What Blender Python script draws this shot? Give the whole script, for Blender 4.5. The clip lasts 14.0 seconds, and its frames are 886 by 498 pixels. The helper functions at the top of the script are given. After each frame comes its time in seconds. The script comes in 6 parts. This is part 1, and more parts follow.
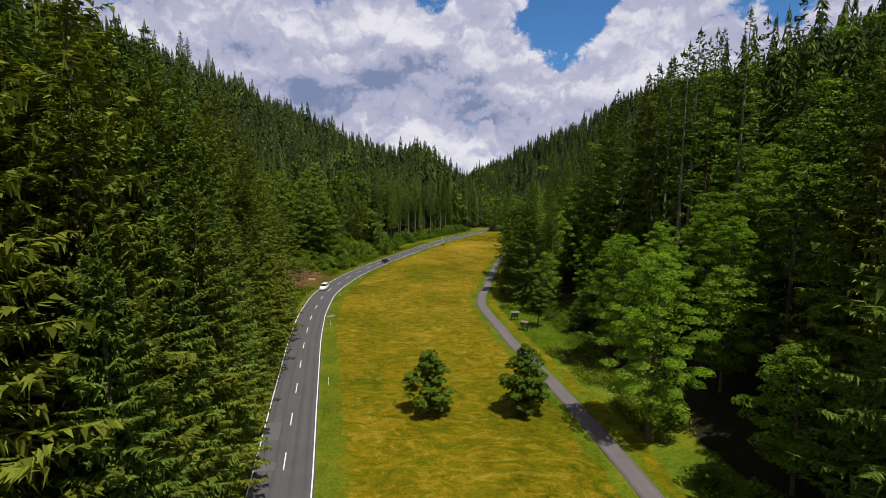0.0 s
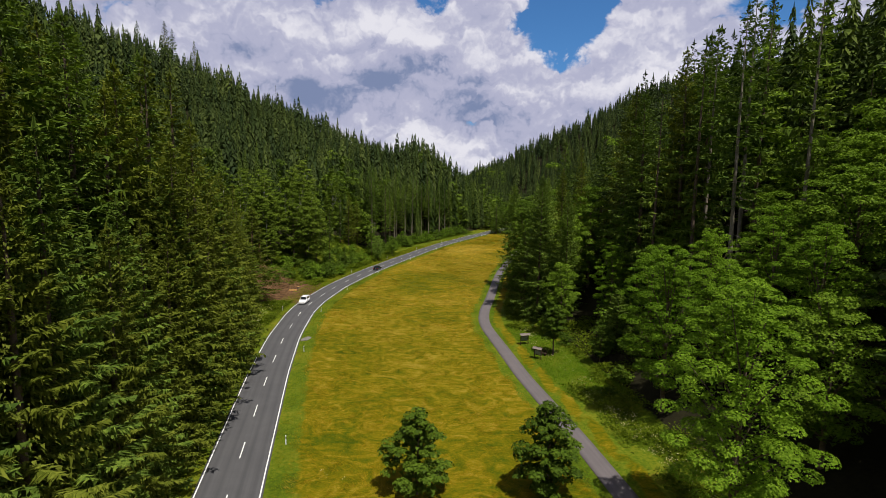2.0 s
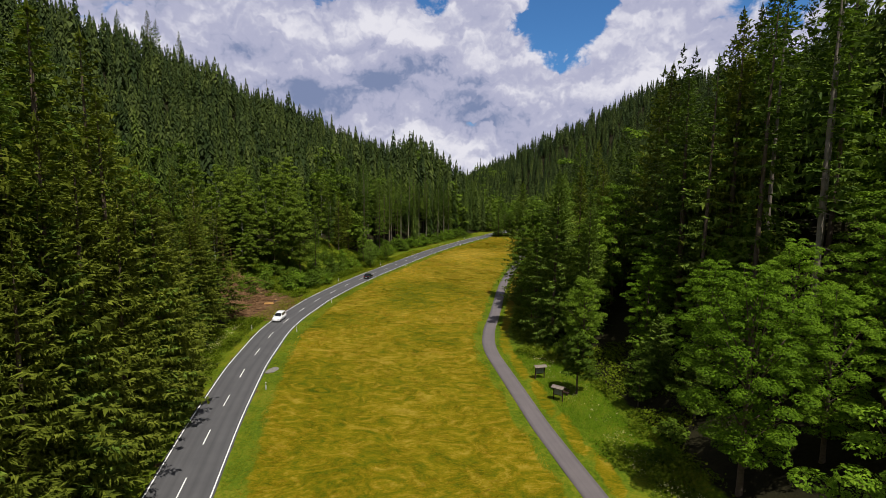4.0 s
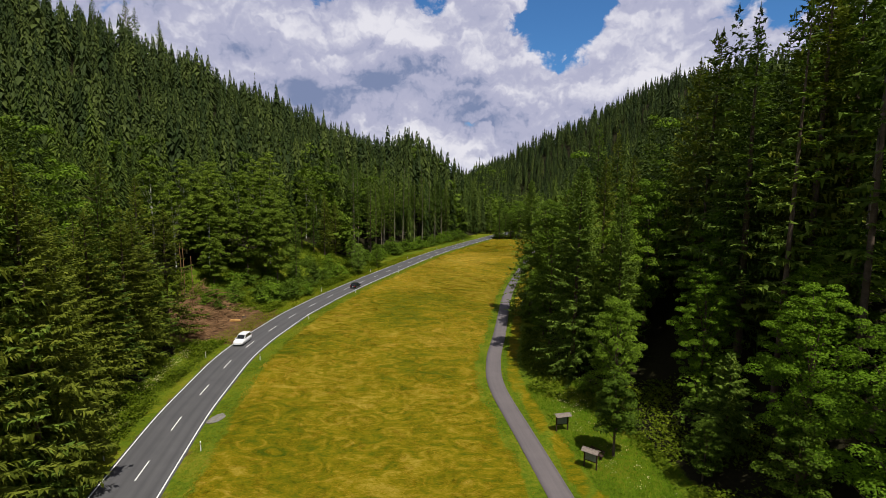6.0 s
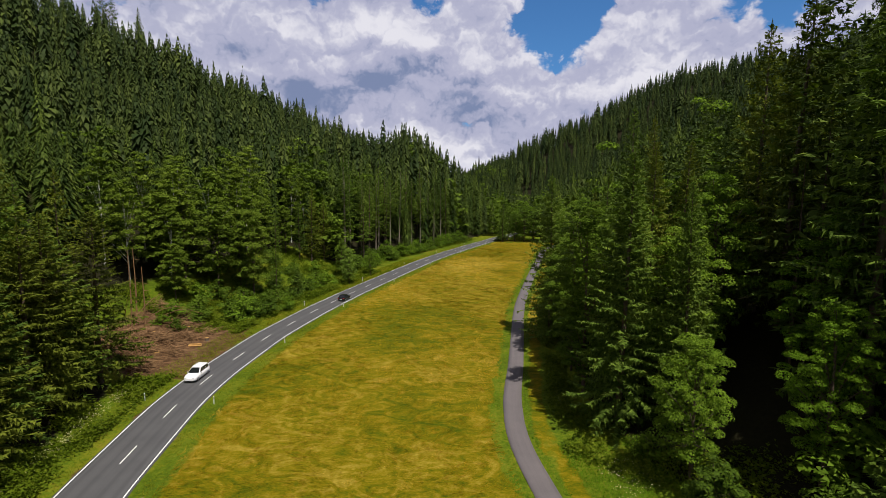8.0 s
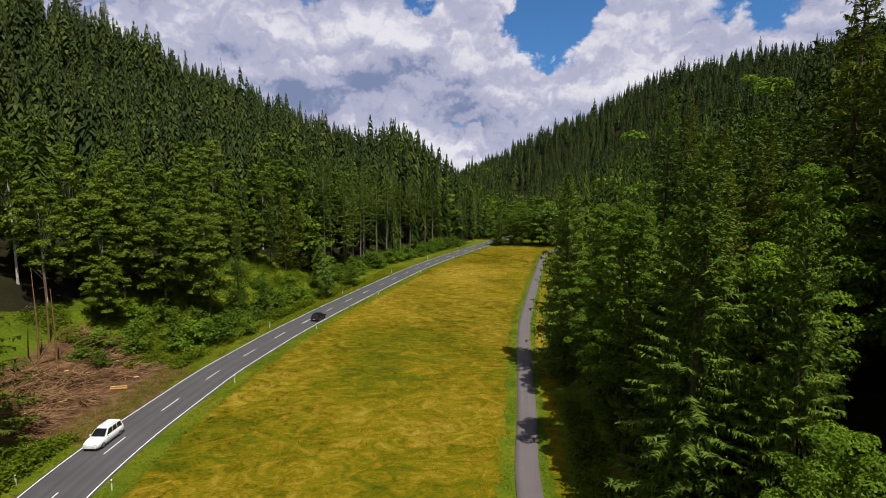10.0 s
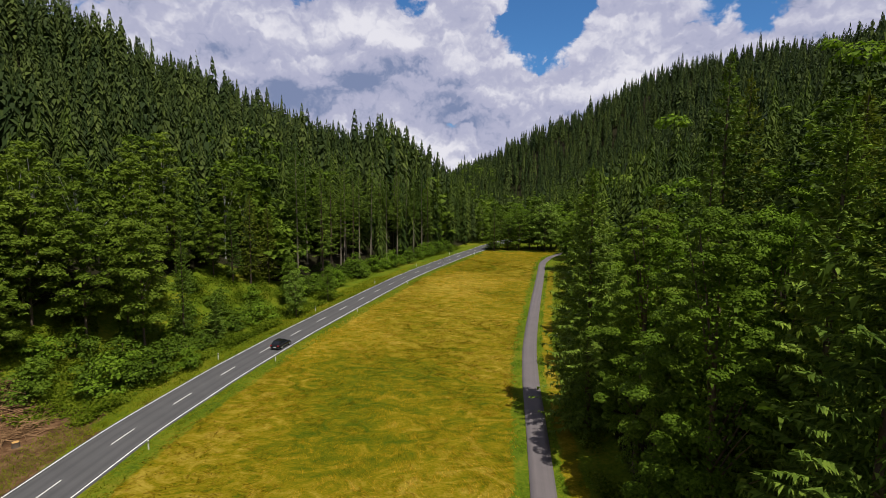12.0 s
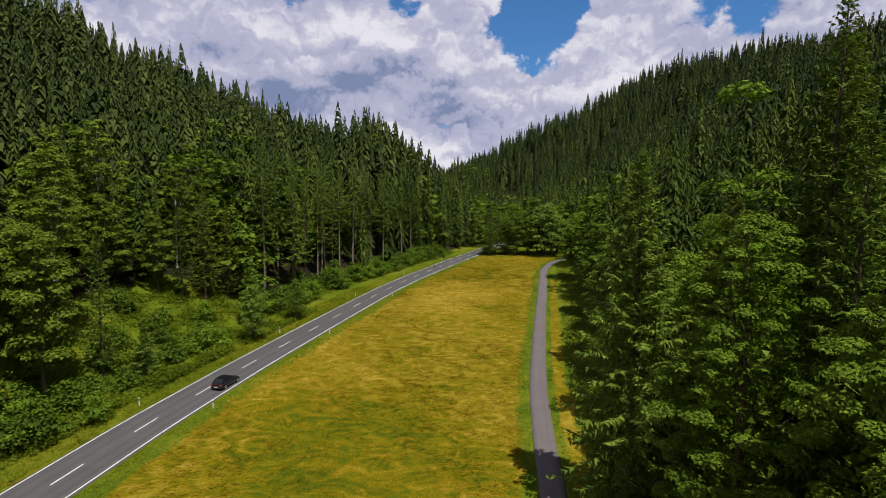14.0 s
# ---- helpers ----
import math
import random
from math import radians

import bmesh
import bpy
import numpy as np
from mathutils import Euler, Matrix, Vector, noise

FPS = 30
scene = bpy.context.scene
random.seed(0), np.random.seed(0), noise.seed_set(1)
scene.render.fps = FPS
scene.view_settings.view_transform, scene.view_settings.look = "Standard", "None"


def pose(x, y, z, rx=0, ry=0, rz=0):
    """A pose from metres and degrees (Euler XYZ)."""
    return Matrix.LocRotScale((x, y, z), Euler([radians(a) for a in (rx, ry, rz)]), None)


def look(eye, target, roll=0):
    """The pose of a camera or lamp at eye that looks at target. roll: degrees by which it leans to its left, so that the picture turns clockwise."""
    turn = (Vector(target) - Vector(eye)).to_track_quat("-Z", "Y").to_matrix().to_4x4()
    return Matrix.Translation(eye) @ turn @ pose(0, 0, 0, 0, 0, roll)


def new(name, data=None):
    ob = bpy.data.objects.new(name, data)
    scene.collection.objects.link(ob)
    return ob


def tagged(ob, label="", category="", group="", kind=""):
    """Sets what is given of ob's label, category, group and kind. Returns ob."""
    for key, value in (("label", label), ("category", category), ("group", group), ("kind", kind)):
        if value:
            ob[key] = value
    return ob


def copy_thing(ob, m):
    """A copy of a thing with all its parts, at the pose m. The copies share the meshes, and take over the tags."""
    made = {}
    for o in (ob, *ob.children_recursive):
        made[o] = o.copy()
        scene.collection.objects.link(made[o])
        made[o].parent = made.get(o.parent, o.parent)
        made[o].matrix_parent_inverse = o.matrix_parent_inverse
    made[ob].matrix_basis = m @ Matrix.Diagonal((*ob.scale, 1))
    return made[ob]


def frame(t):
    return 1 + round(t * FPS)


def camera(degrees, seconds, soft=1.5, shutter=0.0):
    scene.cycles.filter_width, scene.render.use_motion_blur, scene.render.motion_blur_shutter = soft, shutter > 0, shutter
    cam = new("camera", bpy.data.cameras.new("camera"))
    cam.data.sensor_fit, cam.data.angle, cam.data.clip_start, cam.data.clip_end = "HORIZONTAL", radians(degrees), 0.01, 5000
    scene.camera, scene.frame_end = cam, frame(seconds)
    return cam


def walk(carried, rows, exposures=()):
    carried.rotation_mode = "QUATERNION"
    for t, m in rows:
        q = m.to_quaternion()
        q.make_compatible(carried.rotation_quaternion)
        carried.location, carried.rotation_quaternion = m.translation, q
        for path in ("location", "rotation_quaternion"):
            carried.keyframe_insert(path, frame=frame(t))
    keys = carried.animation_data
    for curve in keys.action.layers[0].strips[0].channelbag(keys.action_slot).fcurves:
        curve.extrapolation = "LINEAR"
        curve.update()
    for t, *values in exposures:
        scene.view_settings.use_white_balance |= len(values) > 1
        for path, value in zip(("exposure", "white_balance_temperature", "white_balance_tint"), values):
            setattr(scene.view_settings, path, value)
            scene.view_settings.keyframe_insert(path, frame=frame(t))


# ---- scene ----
cam = camera(82.9, 14.0, soft=0.8)
METRES, EYE, TILT, LEAN, TURN = 125.5, 29.5, -6.81, -0.55, 0.0
ROWS = [
    (0.0, 0.0, 0.0, 0.0, 0.0, 0.0, -0.0),
    (0.5, 0.0015, 0.0363, 0.004, 0.01, 0.0, -0.01),
    (1.0, 0.0032, 0.0723, 0.0077, 0.01, 0.02, 0.0),
    (1.5, 0.0049, 0.1081, 0.0113, 0.03, 0.04, 0.0),
    (2.0, 0.0063, 0.144, 0.0148, 0.03, 0.06, -0.01),
    (2.5, 0.0074, 0.1794, 0.0185, 0.03, 0.08, -0.03),
    (3.0, 0.0083, 0.2148, 0.022, 0.03, 0.1, -0.06),
    (5.5, 0.0135, 0.3902, 0.0387, -0.1, 0.14, -0.07),
    (6.0, 0.0147, 0.426, 0.0419, -0.17, 0.14, -0.05),
    (6.5, 0.0146, 0.4619, 0.0448, -0.23, 0.16, -0.05),
    (7.0, 0.0128, 0.4976, 0.0479, -0.28, 0.16, -0.02),
    (7.5, 0.0099, 0.5333, 0.051, -0.35, 0.18, -0.02),
    (8.0, 0.0071, 0.569, 0.0547, -0.46, 0.18, 0.0),
    (10.5, 0.0129, 0.7469, 0.0759, -1.52, 0.23, 0.21),
    (11.0, 0.0149, 0.7823, 0.0803, -1.74, 0.23, 0.22),
    (11.5, 0.0175, 0.8177, 0.0849, -1.95, 0.24, 0.26),
    (12.0, 0.0204, 0.8528, 0.089, -2.15, 0.26, 0.31),
    (12.5, 0.0234, 0.8879, 0.0927, -2.33, 0.27, 0.33),
    (13.0, 0.0266, 0.923, 0.0963, -2.51, 0.29, 0.34),
    (13.5, 0.03, 0.9582, 0.0994, -2.67, 0.31, 0.36),
    (14.0, 0.0333, 0.993, 0.1029, -2.87, 0.33, 0.39),
]
walk(cam, [(t, pose(0, 0, EYE, TILT, LEAN, TURN) @ pose(METRES * x, METRES * y, METRES * z, 90 + pitch, roll, yaw)) for t, x, y, z, yaw, pitch, roll in ROWS])

# ---------------------------------------------------------------- world and sun
SUN_WAY = Vector((0.21, -0.34, 0.92)).normalized()      # towards the sun: high, to the right and a little behind the start
SUN_ELEV = math.asin(SUN_WAY.z)
SUN_ROT = math.atan2(SUN_WAY.x, SUN_WAY.y)


def node(tree, kind, **values):
    n = tree.nodes.new(kind)
    for key, value in values.items():
        if key == "operation":
            n.operation = value
        elif key == "blend":
            n.data_type, n.blend_type = "RGBA", value
        else:
            n.inputs[int(key[1:])].default_value = value
    return n


def link(tree, a, i, b, j):
    tree.links.new(a.outputs[i], b.inputs[j])
    return b


def ramp(tree, stops, mode="LINEAR"):
    r = tree.nodes.new("ShaderNodeValToRGB")
    r.color_ramp.interpolation = mode
    while len(r.color_ramp.elements) < len(stops):
        r.color_ramp.elements.new(0.5)
    for e, (p, c) in zip(r.color_ramp.elements, stops):
        e.position, e.color = p, (*c, 1) if len(c) == 3 else c
    return r


def mixer(tree, fac, a, b, blend="MIX"):
    """A colour mix; each of fac, a, b is (node, output index) or a value."""
    m = tree.nodes.new("ShaderNodeMix")
    m.data_type, m.blend_type = "RGBA", blend
    for slot, v in ((0, fac), (6, a), (7, b)):
        if isinstance(v, tuple) and hasattr(v[0], "outputs"):
            tree.links.new(v[0].outputs[v[1]], m.inputs[slot])
        elif slot == 0:
            m.inputs[0].default_value = v
        else:
            m.inputs[slot].default_value = (*v, 1)
    return m


def maths(tree, op, a, b=None, c=None, clamp=False):
    m = tree.nodes.new("ShaderNodeMath")
    m.operation, m.use_clamp = op, clamp
    for slot, v in enumerate((a, b, c)):
        if v is None:
            continue
        if isinstance(v, tuple):
            tree.links.new(v[0].outputs[v[1]], m.inputs[slot])
        else:
            m.inputs[slot].default_value = v
    return m


def noise_tex(tree, scale, detail=3.0, rough=0.55, vec=None, distort=0.0):
    n = tree.nodes.new("ShaderNodeTexNoise")
    n.inputs["Scale"].default_value, n.inputs["Detail"].default_value = scale, detail
    n.inputs["Roughness"].default_value, n.inputs["Distortion"].default_value = rough, distort
    if vec:
        tree.links.new(vec[0].outputs[vec[1]], n.inputs["Vector"])
    return n


def make_world():
    w = bpy.data.worlds.new("sky")
    scene.world = w
    w.use_nodes = True
    t = w.node_tree
    t.nodes.clear()
    out = t.nodes.new("ShaderNodeOutputWorld")
    bg = t.nodes.new("ShaderNodeBackground")
    sky = t.nodes.new("ShaderNodeTexSky")
    sky.sky_type, sky.sun_disc = "NISHITA", False
    sky.sun_elevation, sky.sun_rotation = SUN_ELEV, SUN_ROT
    sky.altitude, sky.air_density, sky.dust_density, sky.ozone_density = 400, 1.0, 0.3, 2.0
    deep = mixer(t, 1.0, (sky, 0), (0.48, 0.88, 1.24), "MULTIPLY")
    tc = t.nodes.new("ShaderNodeTexCoord")
    sep = t.nodes.new("ShaderNodeSeparateXYZ")
    t.links.new(tc.outputs["Generated"], sep.inputs[0])

    def lumps(shift, scale, detail, rough, distort):
        """Billows, squeezed in height; shift looks a little higher up."""
        mp = t.nodes.new("ShaderNodeMapping")
        mp.inputs["Scale"].default_value = (1.0, 1.0, 1.75)
        mp.inputs["Location"].default_value = (CLOUD_SEED[0], CLOUD_SEED[1], CLOUD_SEED[2] + shift)
        t.links.new(tc.outputs["Generated"], mp.inputs[0])
        return noise_tex(t, scale, detail, rough, (mp, 0), distort)

    def toward(way, width, depth):
        """A soft spot round one direction of the sky."""
        g = t.nodes.new("ShaderNodeVectorMath")
        g.operation = "DOT_PRODUCT"
        t.links.new(tc.outputs["Generated"], g.inputs[0])
        g.inputs[1].default_value = Vector(way).normalized()
        m = t.nodes.new("ShaderNodeMapRange")
        m.interpolation_type = "SMOOTHSTEP"
        t.links.new(g.outputs["Value"], m.inputs[0])
        m.inputs[1].default_value, m.inputs[2].default_value = math.cos(radians(width)), 1.0
        m.inputs[3].default_value, m.inputs[4].default_value = 0.0, depth
        return (m, 0)

    def heads(shift, scale):
        """Rounded cloud heads: one in the middle of each cell, nought at the creases."""
        warp = noise_tex(t, scale * 1.3, 4.0, 0.6, (tc, "Generated"))
        off = t.nodes.new("ShaderNodeVectorMath")
        off.operation = "MULTIPLY_ADD"
        t.links.new(warp.outputs["Color"], off.inputs[0])
        off.inputs[1].default_value = (0.16, 0.16, 0.16)
        t.links.new(tc.outputs["Generated"], off.inputs[2])
        mp = t.nodes.new("ShaderNodeMapping")
        mp.inputs["Scale"].default_value = (1.0, 1.0, 1.5)
        mp.inputs["Location"].default_value = (0.0, 0.0, shift)
        t.links.new(off.outputs[0], mp.inputs[0])
        v = t.nodes.new("ShaderNodeTexVoronoi")
        v.feature = "F1"
        v.inputs["Scale"].default_value, v.inputs["Detail"].default_value, v.inputs["Roughness"].default_value = scale, 3.0, 0.52
        t.links.new(mp.outputs[0], v.inputs["Vector"])
        return maths(t, "MULTIPLY_ADD", (v, "Distance"), -1.0, 0.75)

    head, higher = heads(0.0, 9.0), heads(0.022, 9.0)
    here, above = lumps(0.0, 3.3, 6.0, 0.48, 0.12), lumps(0.085, 3.3, 4.0, 0.45, 0.12)
    torn = lumps(0.7, 11.0, 7.0, 0.62, 0.3)
    cover = (maths(t, "MULTIPLY_ADD", (torn, 0), 0.25, maths_node(maths(t, "SUBTRACT", (here, 0), 0.05))), 0)
    cover = (maths(t, "MULTIPLY_ADD", (head, 0), 0.16, maths_node(maths(t, "ADD", cover, 0.025))), 0)
    for way, width, depth in GAPS:
        cover = (maths(t, "SUBTRACT", cover, toward(way, width, depth)), 0)
    edge = ramp(t, [(0.370, (0, 0, 0)), (0.440, (1, 1, 1))], "EASE")
    t.links.new(cover[0].outputs[0], edge.inputs[0])
    # sunlit where little cloud stands above, grey-lavender at the bases
    rise = maths(t, "SUBTRACT", (here, 0), (above, 0))
    lit = maths(t, "MULTIPLY_ADD", (rise, 0), 2.1, 0.64)
    puff, over = lumps(0.3, 6.5, 4.0, 0.42, 0.15), lumps(0.335, 6.5, 3.0, 0.42, 0.15)
    small = maths(t, "SUBTRACT", (puff, 0), (over, 0))
    lit = maths(t, "ADD", (lit, 0), maths_node(maths(t, "MULTIPLY", (small, 0), 0.9)))
    lit = maths(t, "ADD", (lit, 0), maths_node(maths(t, "MULTIPLY_ADD", (puff, 0), 0.5, -0.25)))
    lit = maths(t, "MULTIPLY_ADD", (head, 0), 0.16, (lit, 0))
    lit = maths(t, "ADD", (lit, 0), maths_node(maths(t, "MULTIPLY", maths_node(maths(t, "SUBTRACT", (head, 0), (higher, 0))), 0.55)))
    lit = maths(t, "MULTIPLY_ADD", (lit, 0), 0.95, 0.0)
    for way, width, depth in BASES:
        lit = maths(t, "SUBTRACT", (lit, 0), toward(way, width, depth))
    shade = ramp(t, [(-0.0, CLOUD_DARK), (0.42, CLOUD_MID), (1.0, CLOUD_LIT)], "EASE")
    t.links.new(lit.outputs[0], shade.inputs[0])
    scaled = mixer(t, 1.0, (deep, 2), (SKY_GAIN, SKY_GAIN, SKY_GAIN), "MULTIPLY")
    scaled.clamp_result = False
    # clouds dimmed high overhead, out of view, to weaken fill light on the land
    low = t.nodes.new("ShaderNodeMapRange")
    t.links.new(sep.outputs[2], low.inputs[0])
    low.inputs[1].default_value, low.inputs[2].default_value = 0.40, 0.85
    low.inputs[3].default_value, low.inputs[4].default_value = 1.0, 0.36
    dimmed_clouds = mixer(t, 1.0, (shade, 0), (low, 0), "MULTIPLY")
    both = mixer(t, (edge, 0), (scaled, 2), (dimmed_clouds, 2))
    t.links.new(both.outputs[2], bg.inputs[0])
    bg.inputs[1].default_value = 1.0
    t.links.new(bg.outputs[0], out.inputs[0])


def maths_node(n):
    return (n, 0)


SKY_GAIN = 0.090
CLOUD_SEED = (0.35, 1.7, 0.4)
CLOUD_DARK, CLOUD_MID, CLOUD_LIT = (0.20, 0.25, 0.41), (0.44, 0.45, 0.60), (0.78, 0.77, 0.84)
GAPS = (((0.20, 1.0, 0.30), 7.0, 0.26), ((0.25, 1.0, 0.37), 5.5, 0.22), ((-0.02, 1.0, 0.335), 3.2, 0.18), ((0.07, 1.0, 0.345), 3.2, -0.16), ((0.62, 1.0, 0.41), 6, 0.24), ((0.06, 1.0, 0.13), 1.6, 0.12), ((0.05, 1.0, 0.10), 14, -0.14), ((0.36, 0.90, 0.27), 10, -0.12))
BASES = (((-0.14, 0.97, 0.160), 5.0, 0.42), ((-0.25, 0.97, 0.150), 4.5, 0.30), ((-0.32, 1.0, 0.25), 9, 0.14), ((0.02, 1.0, 0.20), 5, 0.12))
make_world()
sun_lamp = new("sun", bpy.data.lights.new("sun", "SUN"))
sun_lamp.data.energy, sun_lamp.data.angle, sun_lamp.data.color = 5.0, radians(0.5), (1.0, 0.95, 0.86)
sun_lamp.matrix_world = look(SUN_WAY * 300, (0, 0, 0))
scene.view_settings.exposure = 0.0

# ---------------------------------------------------------------- materials


def material(name):
    m = bpy.data.materials.new(name)
    m.use_nodes = True
    t = m.node_tree
    b = t.nodes["Principled BSDF"]
    b.inputs["Specular IOR Level"].default_value = 0.3
    return m, t, b


def plain(name, colour, rough=0.6, metal=0.0, grain=0.12, scale=8.0, spec=0.4, bump=0.0):
    """A surface with colour variation at two scales and a fine relief."""
    m, t, b = material(name)
    geo = t.nodes.new("ShaderNodeTexCoord")
    n1, n2 = noise_tex(t, scale, 4, 0.6, (geo, 3)), noise_tex(t, scale * 9, 3, 0.6, (geo, 3))
    lo, hi = tuple(c * (1 - grain * 1.6) for c in colour), tuple(min(1, c * (1 + grain * 1.6)) for c in colour)
    r = ramp(t, [(0.3, lo), (0.7, hi)])
    s = maths(t, "ADD", maths_node(maths(t, "MULTIPLY", (n1, 0), 0.6)), maths_node(maths(t, "MULTIPLY", (n2, 0), 0.4)))
    link(t, s, 0, r, 0)
    link(t, r, 0, b, "Base Color")
    b.inputs["Roughness"].default_value, b.inputs["Metallic"].default_value = rough, metal
    b.inputs["Specular IOR Level"].default_value = spec
    if bump:
        bp = t.nodes.new("ShaderNodeBump")
        bp.inputs["Strength"].default_value, bp.inputs["Distance"].default_value = 0.6, bump
        link(t, s, 0, bp, "Height")
        link(t, bp, 0, b, "Normal")
    return m


def foliage(name, dark, mid, light, rough=0.6, translucent=0.25, patch=0.06, island=0.55, drift=0.9, tone=0.0):
    """Leaves or needles: each spray its own tone, trees differing from one another, light through the blade."""
    m, t, b = material(name)
    geo = t.nodes.new("ShaderNodeNewGeometry")
    info = t.nodes.new("ShaderNodeObjectInfo")
    pos = noise_tex(t, patch, 3, 0.6, (geo, 0))
    s = maths(t, "MULTIPLY_ADD", (geo, "Random Per Island"), island, maths_node(maths(t, "MULTIPLY_ADD", (info, "Random"), 0.22, maths_node(maths(t, "MULTIPLY_ADD", (pos, 0), drift, 0.39 - 0.5 * (island + drift))))))
    if tone:
        # joined woods carry one value for each tree
        tree = t.nodes.new("ShaderNodeAttribute")
        tree.attribute_name = "tone"
        s = maths(t, "MULTIPLY_ADD", (tree, "Fac"), tone, maths_node(maths(t, "SUBTRACT", (s, 0), 0.5 * tone)))
    r = ramp(t, [(0.0, dark), (0.5, mid), (1.0, light)])
    link(t, s, 0, r, 0)
    link(t, r, 0, b, "Base Color")
    b.inputs["Roughness"].default_value = rough
    b.inputs["Specular IOR Level"].default_value = 0.05
    tr = t.nodes.new("ShaderNodeBsdfTranslucent")
    warm = mixer(t, 1.0, (r, 0), (1.10, 1.22, 0.55), "MULTIPLY")
    link(t, warm, 2, tr, 0)
    mx = t.nodes.new("ShaderNodeMixShader")
    mx.inputs[0].default_value = translucent
    link(t, b, 0, mx, 1)
    link(t, tr, 0, mx, 2)
    link(t, mx, 0, t.nodes["Material Output"], 0)
    return m


SPRUCE = foliage("spruce_needles", (0.030, 0.058, 0.011), (0.094, 0.148, 0.020), (0.215, 0.285, 0.040), translucent=0.22)
SPRUCE_OLIVE = foliage("olive_spruce_needles", (0.034, 0.050, 0.008), (0.110, 0.136, 0.014), (0.225, 0.250, 0.034), translucent=0.24)
# SPRUCE made brighter: sunlight on the path-side spruces put into the needle colour
SPRUCE_BRIGHT = foliage("bright_spruce_needles", (0.036, 0.068, 0.012), (0.114, 0.176, 0.024), (0.250, 0.328, 0.046), translucent=0.24)
SPRUCE_SLOPE = foliage("slope_needles", (0.020, 0.038, 0.008), (0.060, 0.092, 0.014), (0.140, 0.182, 0.028), patch=0.10, translucent=0.14, island=0.45, drift=0.5, tone=0.5)
SPRUCE_FAR = foliage("hill_needles", (0.013, 0.027, 0.008), (0.038, 0.058, 0.014), (0.086, 0.114, 0.024), patch=0.05, translucent=0.08, island=0.35, drift=0.5, tone=0.6)
LEAF = foliage("broad_leaves", (0.036, 0.070, 0.005), (0.106, 0.180, 0.012), (0.205, 0.300, 0.027), translucent=0.24)
LEAF_GROVE = foliage("grove_leaves", (0.027, 0.053, 0.004), (0.082, 0.138, 0.010), (0.165, 0.240, 0.023), translucent=0.2)
LEAF_MAPLE = foliage("maple_leaves", (0.040, 0.084, 0.004), (0.116, 0.210, 0.011), (0.225, 0.350, 0.026), translucent=0.28)
LEAF_DARK = foliage("dark_leaves", (0.022, 0.042, 0.004), (0.066, 0.112, 0.009), (0.140, 0.205, 0.020), translucent=0.16)
LEAF_BIRCH = foliage("birch_leaves", (0.036, 0.062, 0.006), (0.096, 0.144, 0.012), (0.184, 0.244, 0.029), translucent=0.22)
LEAF_SLOPE = foliage("slope_leaves", (0.030, 0.056, 0.005), (0.076, 0.122, 0.010), (0.150, 0.212, 0.022), translucent=0.2, tone=0.5, drift=0.5)
LEAF_WILLOW = foliage("pale_leaves", (0.060, 0.098, 0.014), (0.125, 0.195, 0.026), (0.205, 0.290, 0.050), translucent=0.26)
HERB = foliage("bank_herbs", (0.031, 0.054, 0.004), (0.086, 0.128, 0.006), (0.172, 0.205, 0.015), translucent=0.3, patch=0.12)
VERGE = foliage("verge_blades", (0.078, 0.100, 0.004), (0.146, 0.166, 0.006), (0.230, 0.230, 0.015), translucent=0.35, patch=0.12)
LAWN = foliage("lawn_blades", (0.048, 0.098, 0.004), (0.100, 0.180, 0.006), (0.175, 0.255, 0.014), translucent=0.35, patch=0.12)
FLOWER = plain("umbel_white", (0.62, 0.58, 0.26), 0.8, grain=0.1)
BARK = plain("spruce_bark", (0.115, 0.085, 0.062), 0.95, grain=0.3, scale=3.0, spec=0.1, bump=0.02)
BARK_PALE = plain("pale_bark", (0.20, 0.17, 0.135), 0.95, grain=0.25, scale=2.0, spec=0.1, bump=0.02)
BIRCH_BARK = plain("birch_bark", (0.56, 0.54, 0.48), 0.85, grain=0.35, scale=1.6, spec=0.15, bump=0.01)
DEAD_WOOD = plain("dead_wood", (0.22, 0.130, 0.065), 0.95, grain=0.3, scale=2.5, spec=0.1, bump=0.02)
CUT_WOOD = plain("cut_wood", (0.50, 0.29, 0.10), 0.85, grain=0.2, scale=4.0, spec=0.1)
BOARD_WOOD = plain("weathered_boards", (0.20, 0.165, 0.14), 0.9, grain=0.25, scale=5.0, spec=0.15, bump=0.006)
POST_WOOD = plain("stained_posts", (0.055, 0.032, 0.022), 0.85, grain=0.25, scale=5.0, spec=0.2)
PANEL = plain("faded_panel", (0.20, 0.23, 0.21), 0.45, grain=0.25, scale=3.0)
PAINT_WHITE = plain("road_paint", (0.70, 0.70, 0.68), 0.7, grain=0.12, scale=1.5, spec=0.2)
PLASTIC_WHITE = plain("white_plastic", (0.78, 0.78, 0.76), 0.5, grain=0.05, scale=3.0)
PLASTIC_BLACK = plain("black_plastic", (0.02, 0.02, 0.022), 0.5, grain=0.1)
REFLECTOR = plain("reflector", (0.65, 0.62, 0.55), 0.2, grain=0.05)
STONE = plain("pale_stone", (0.36, 0.33, 0.28), 0.9, grain=0.25, scale=2.0, bump=0.02)
GRAVEL = plain("grey_gravel", (0.19, 0.175, 0.155), 0.95, grain=0.35, scale=2.5, spec=0.1, bump=0.03)
CAR_BLACK = plain("black_paint", (0.008, 0.008, 0.010), 0.18, 0.0, grain=0.05, spec=0.6)
CAR_WHITE = plain("white_paint", (0.80, 0.80, 0.80), 0.25, 0.0, grain=0.03, spec=0.5)
GLASS_DARK = plain("tinted_glass", (0.012, 0.015, 0.018), 0.06, grain=0.05, spec=0.8)
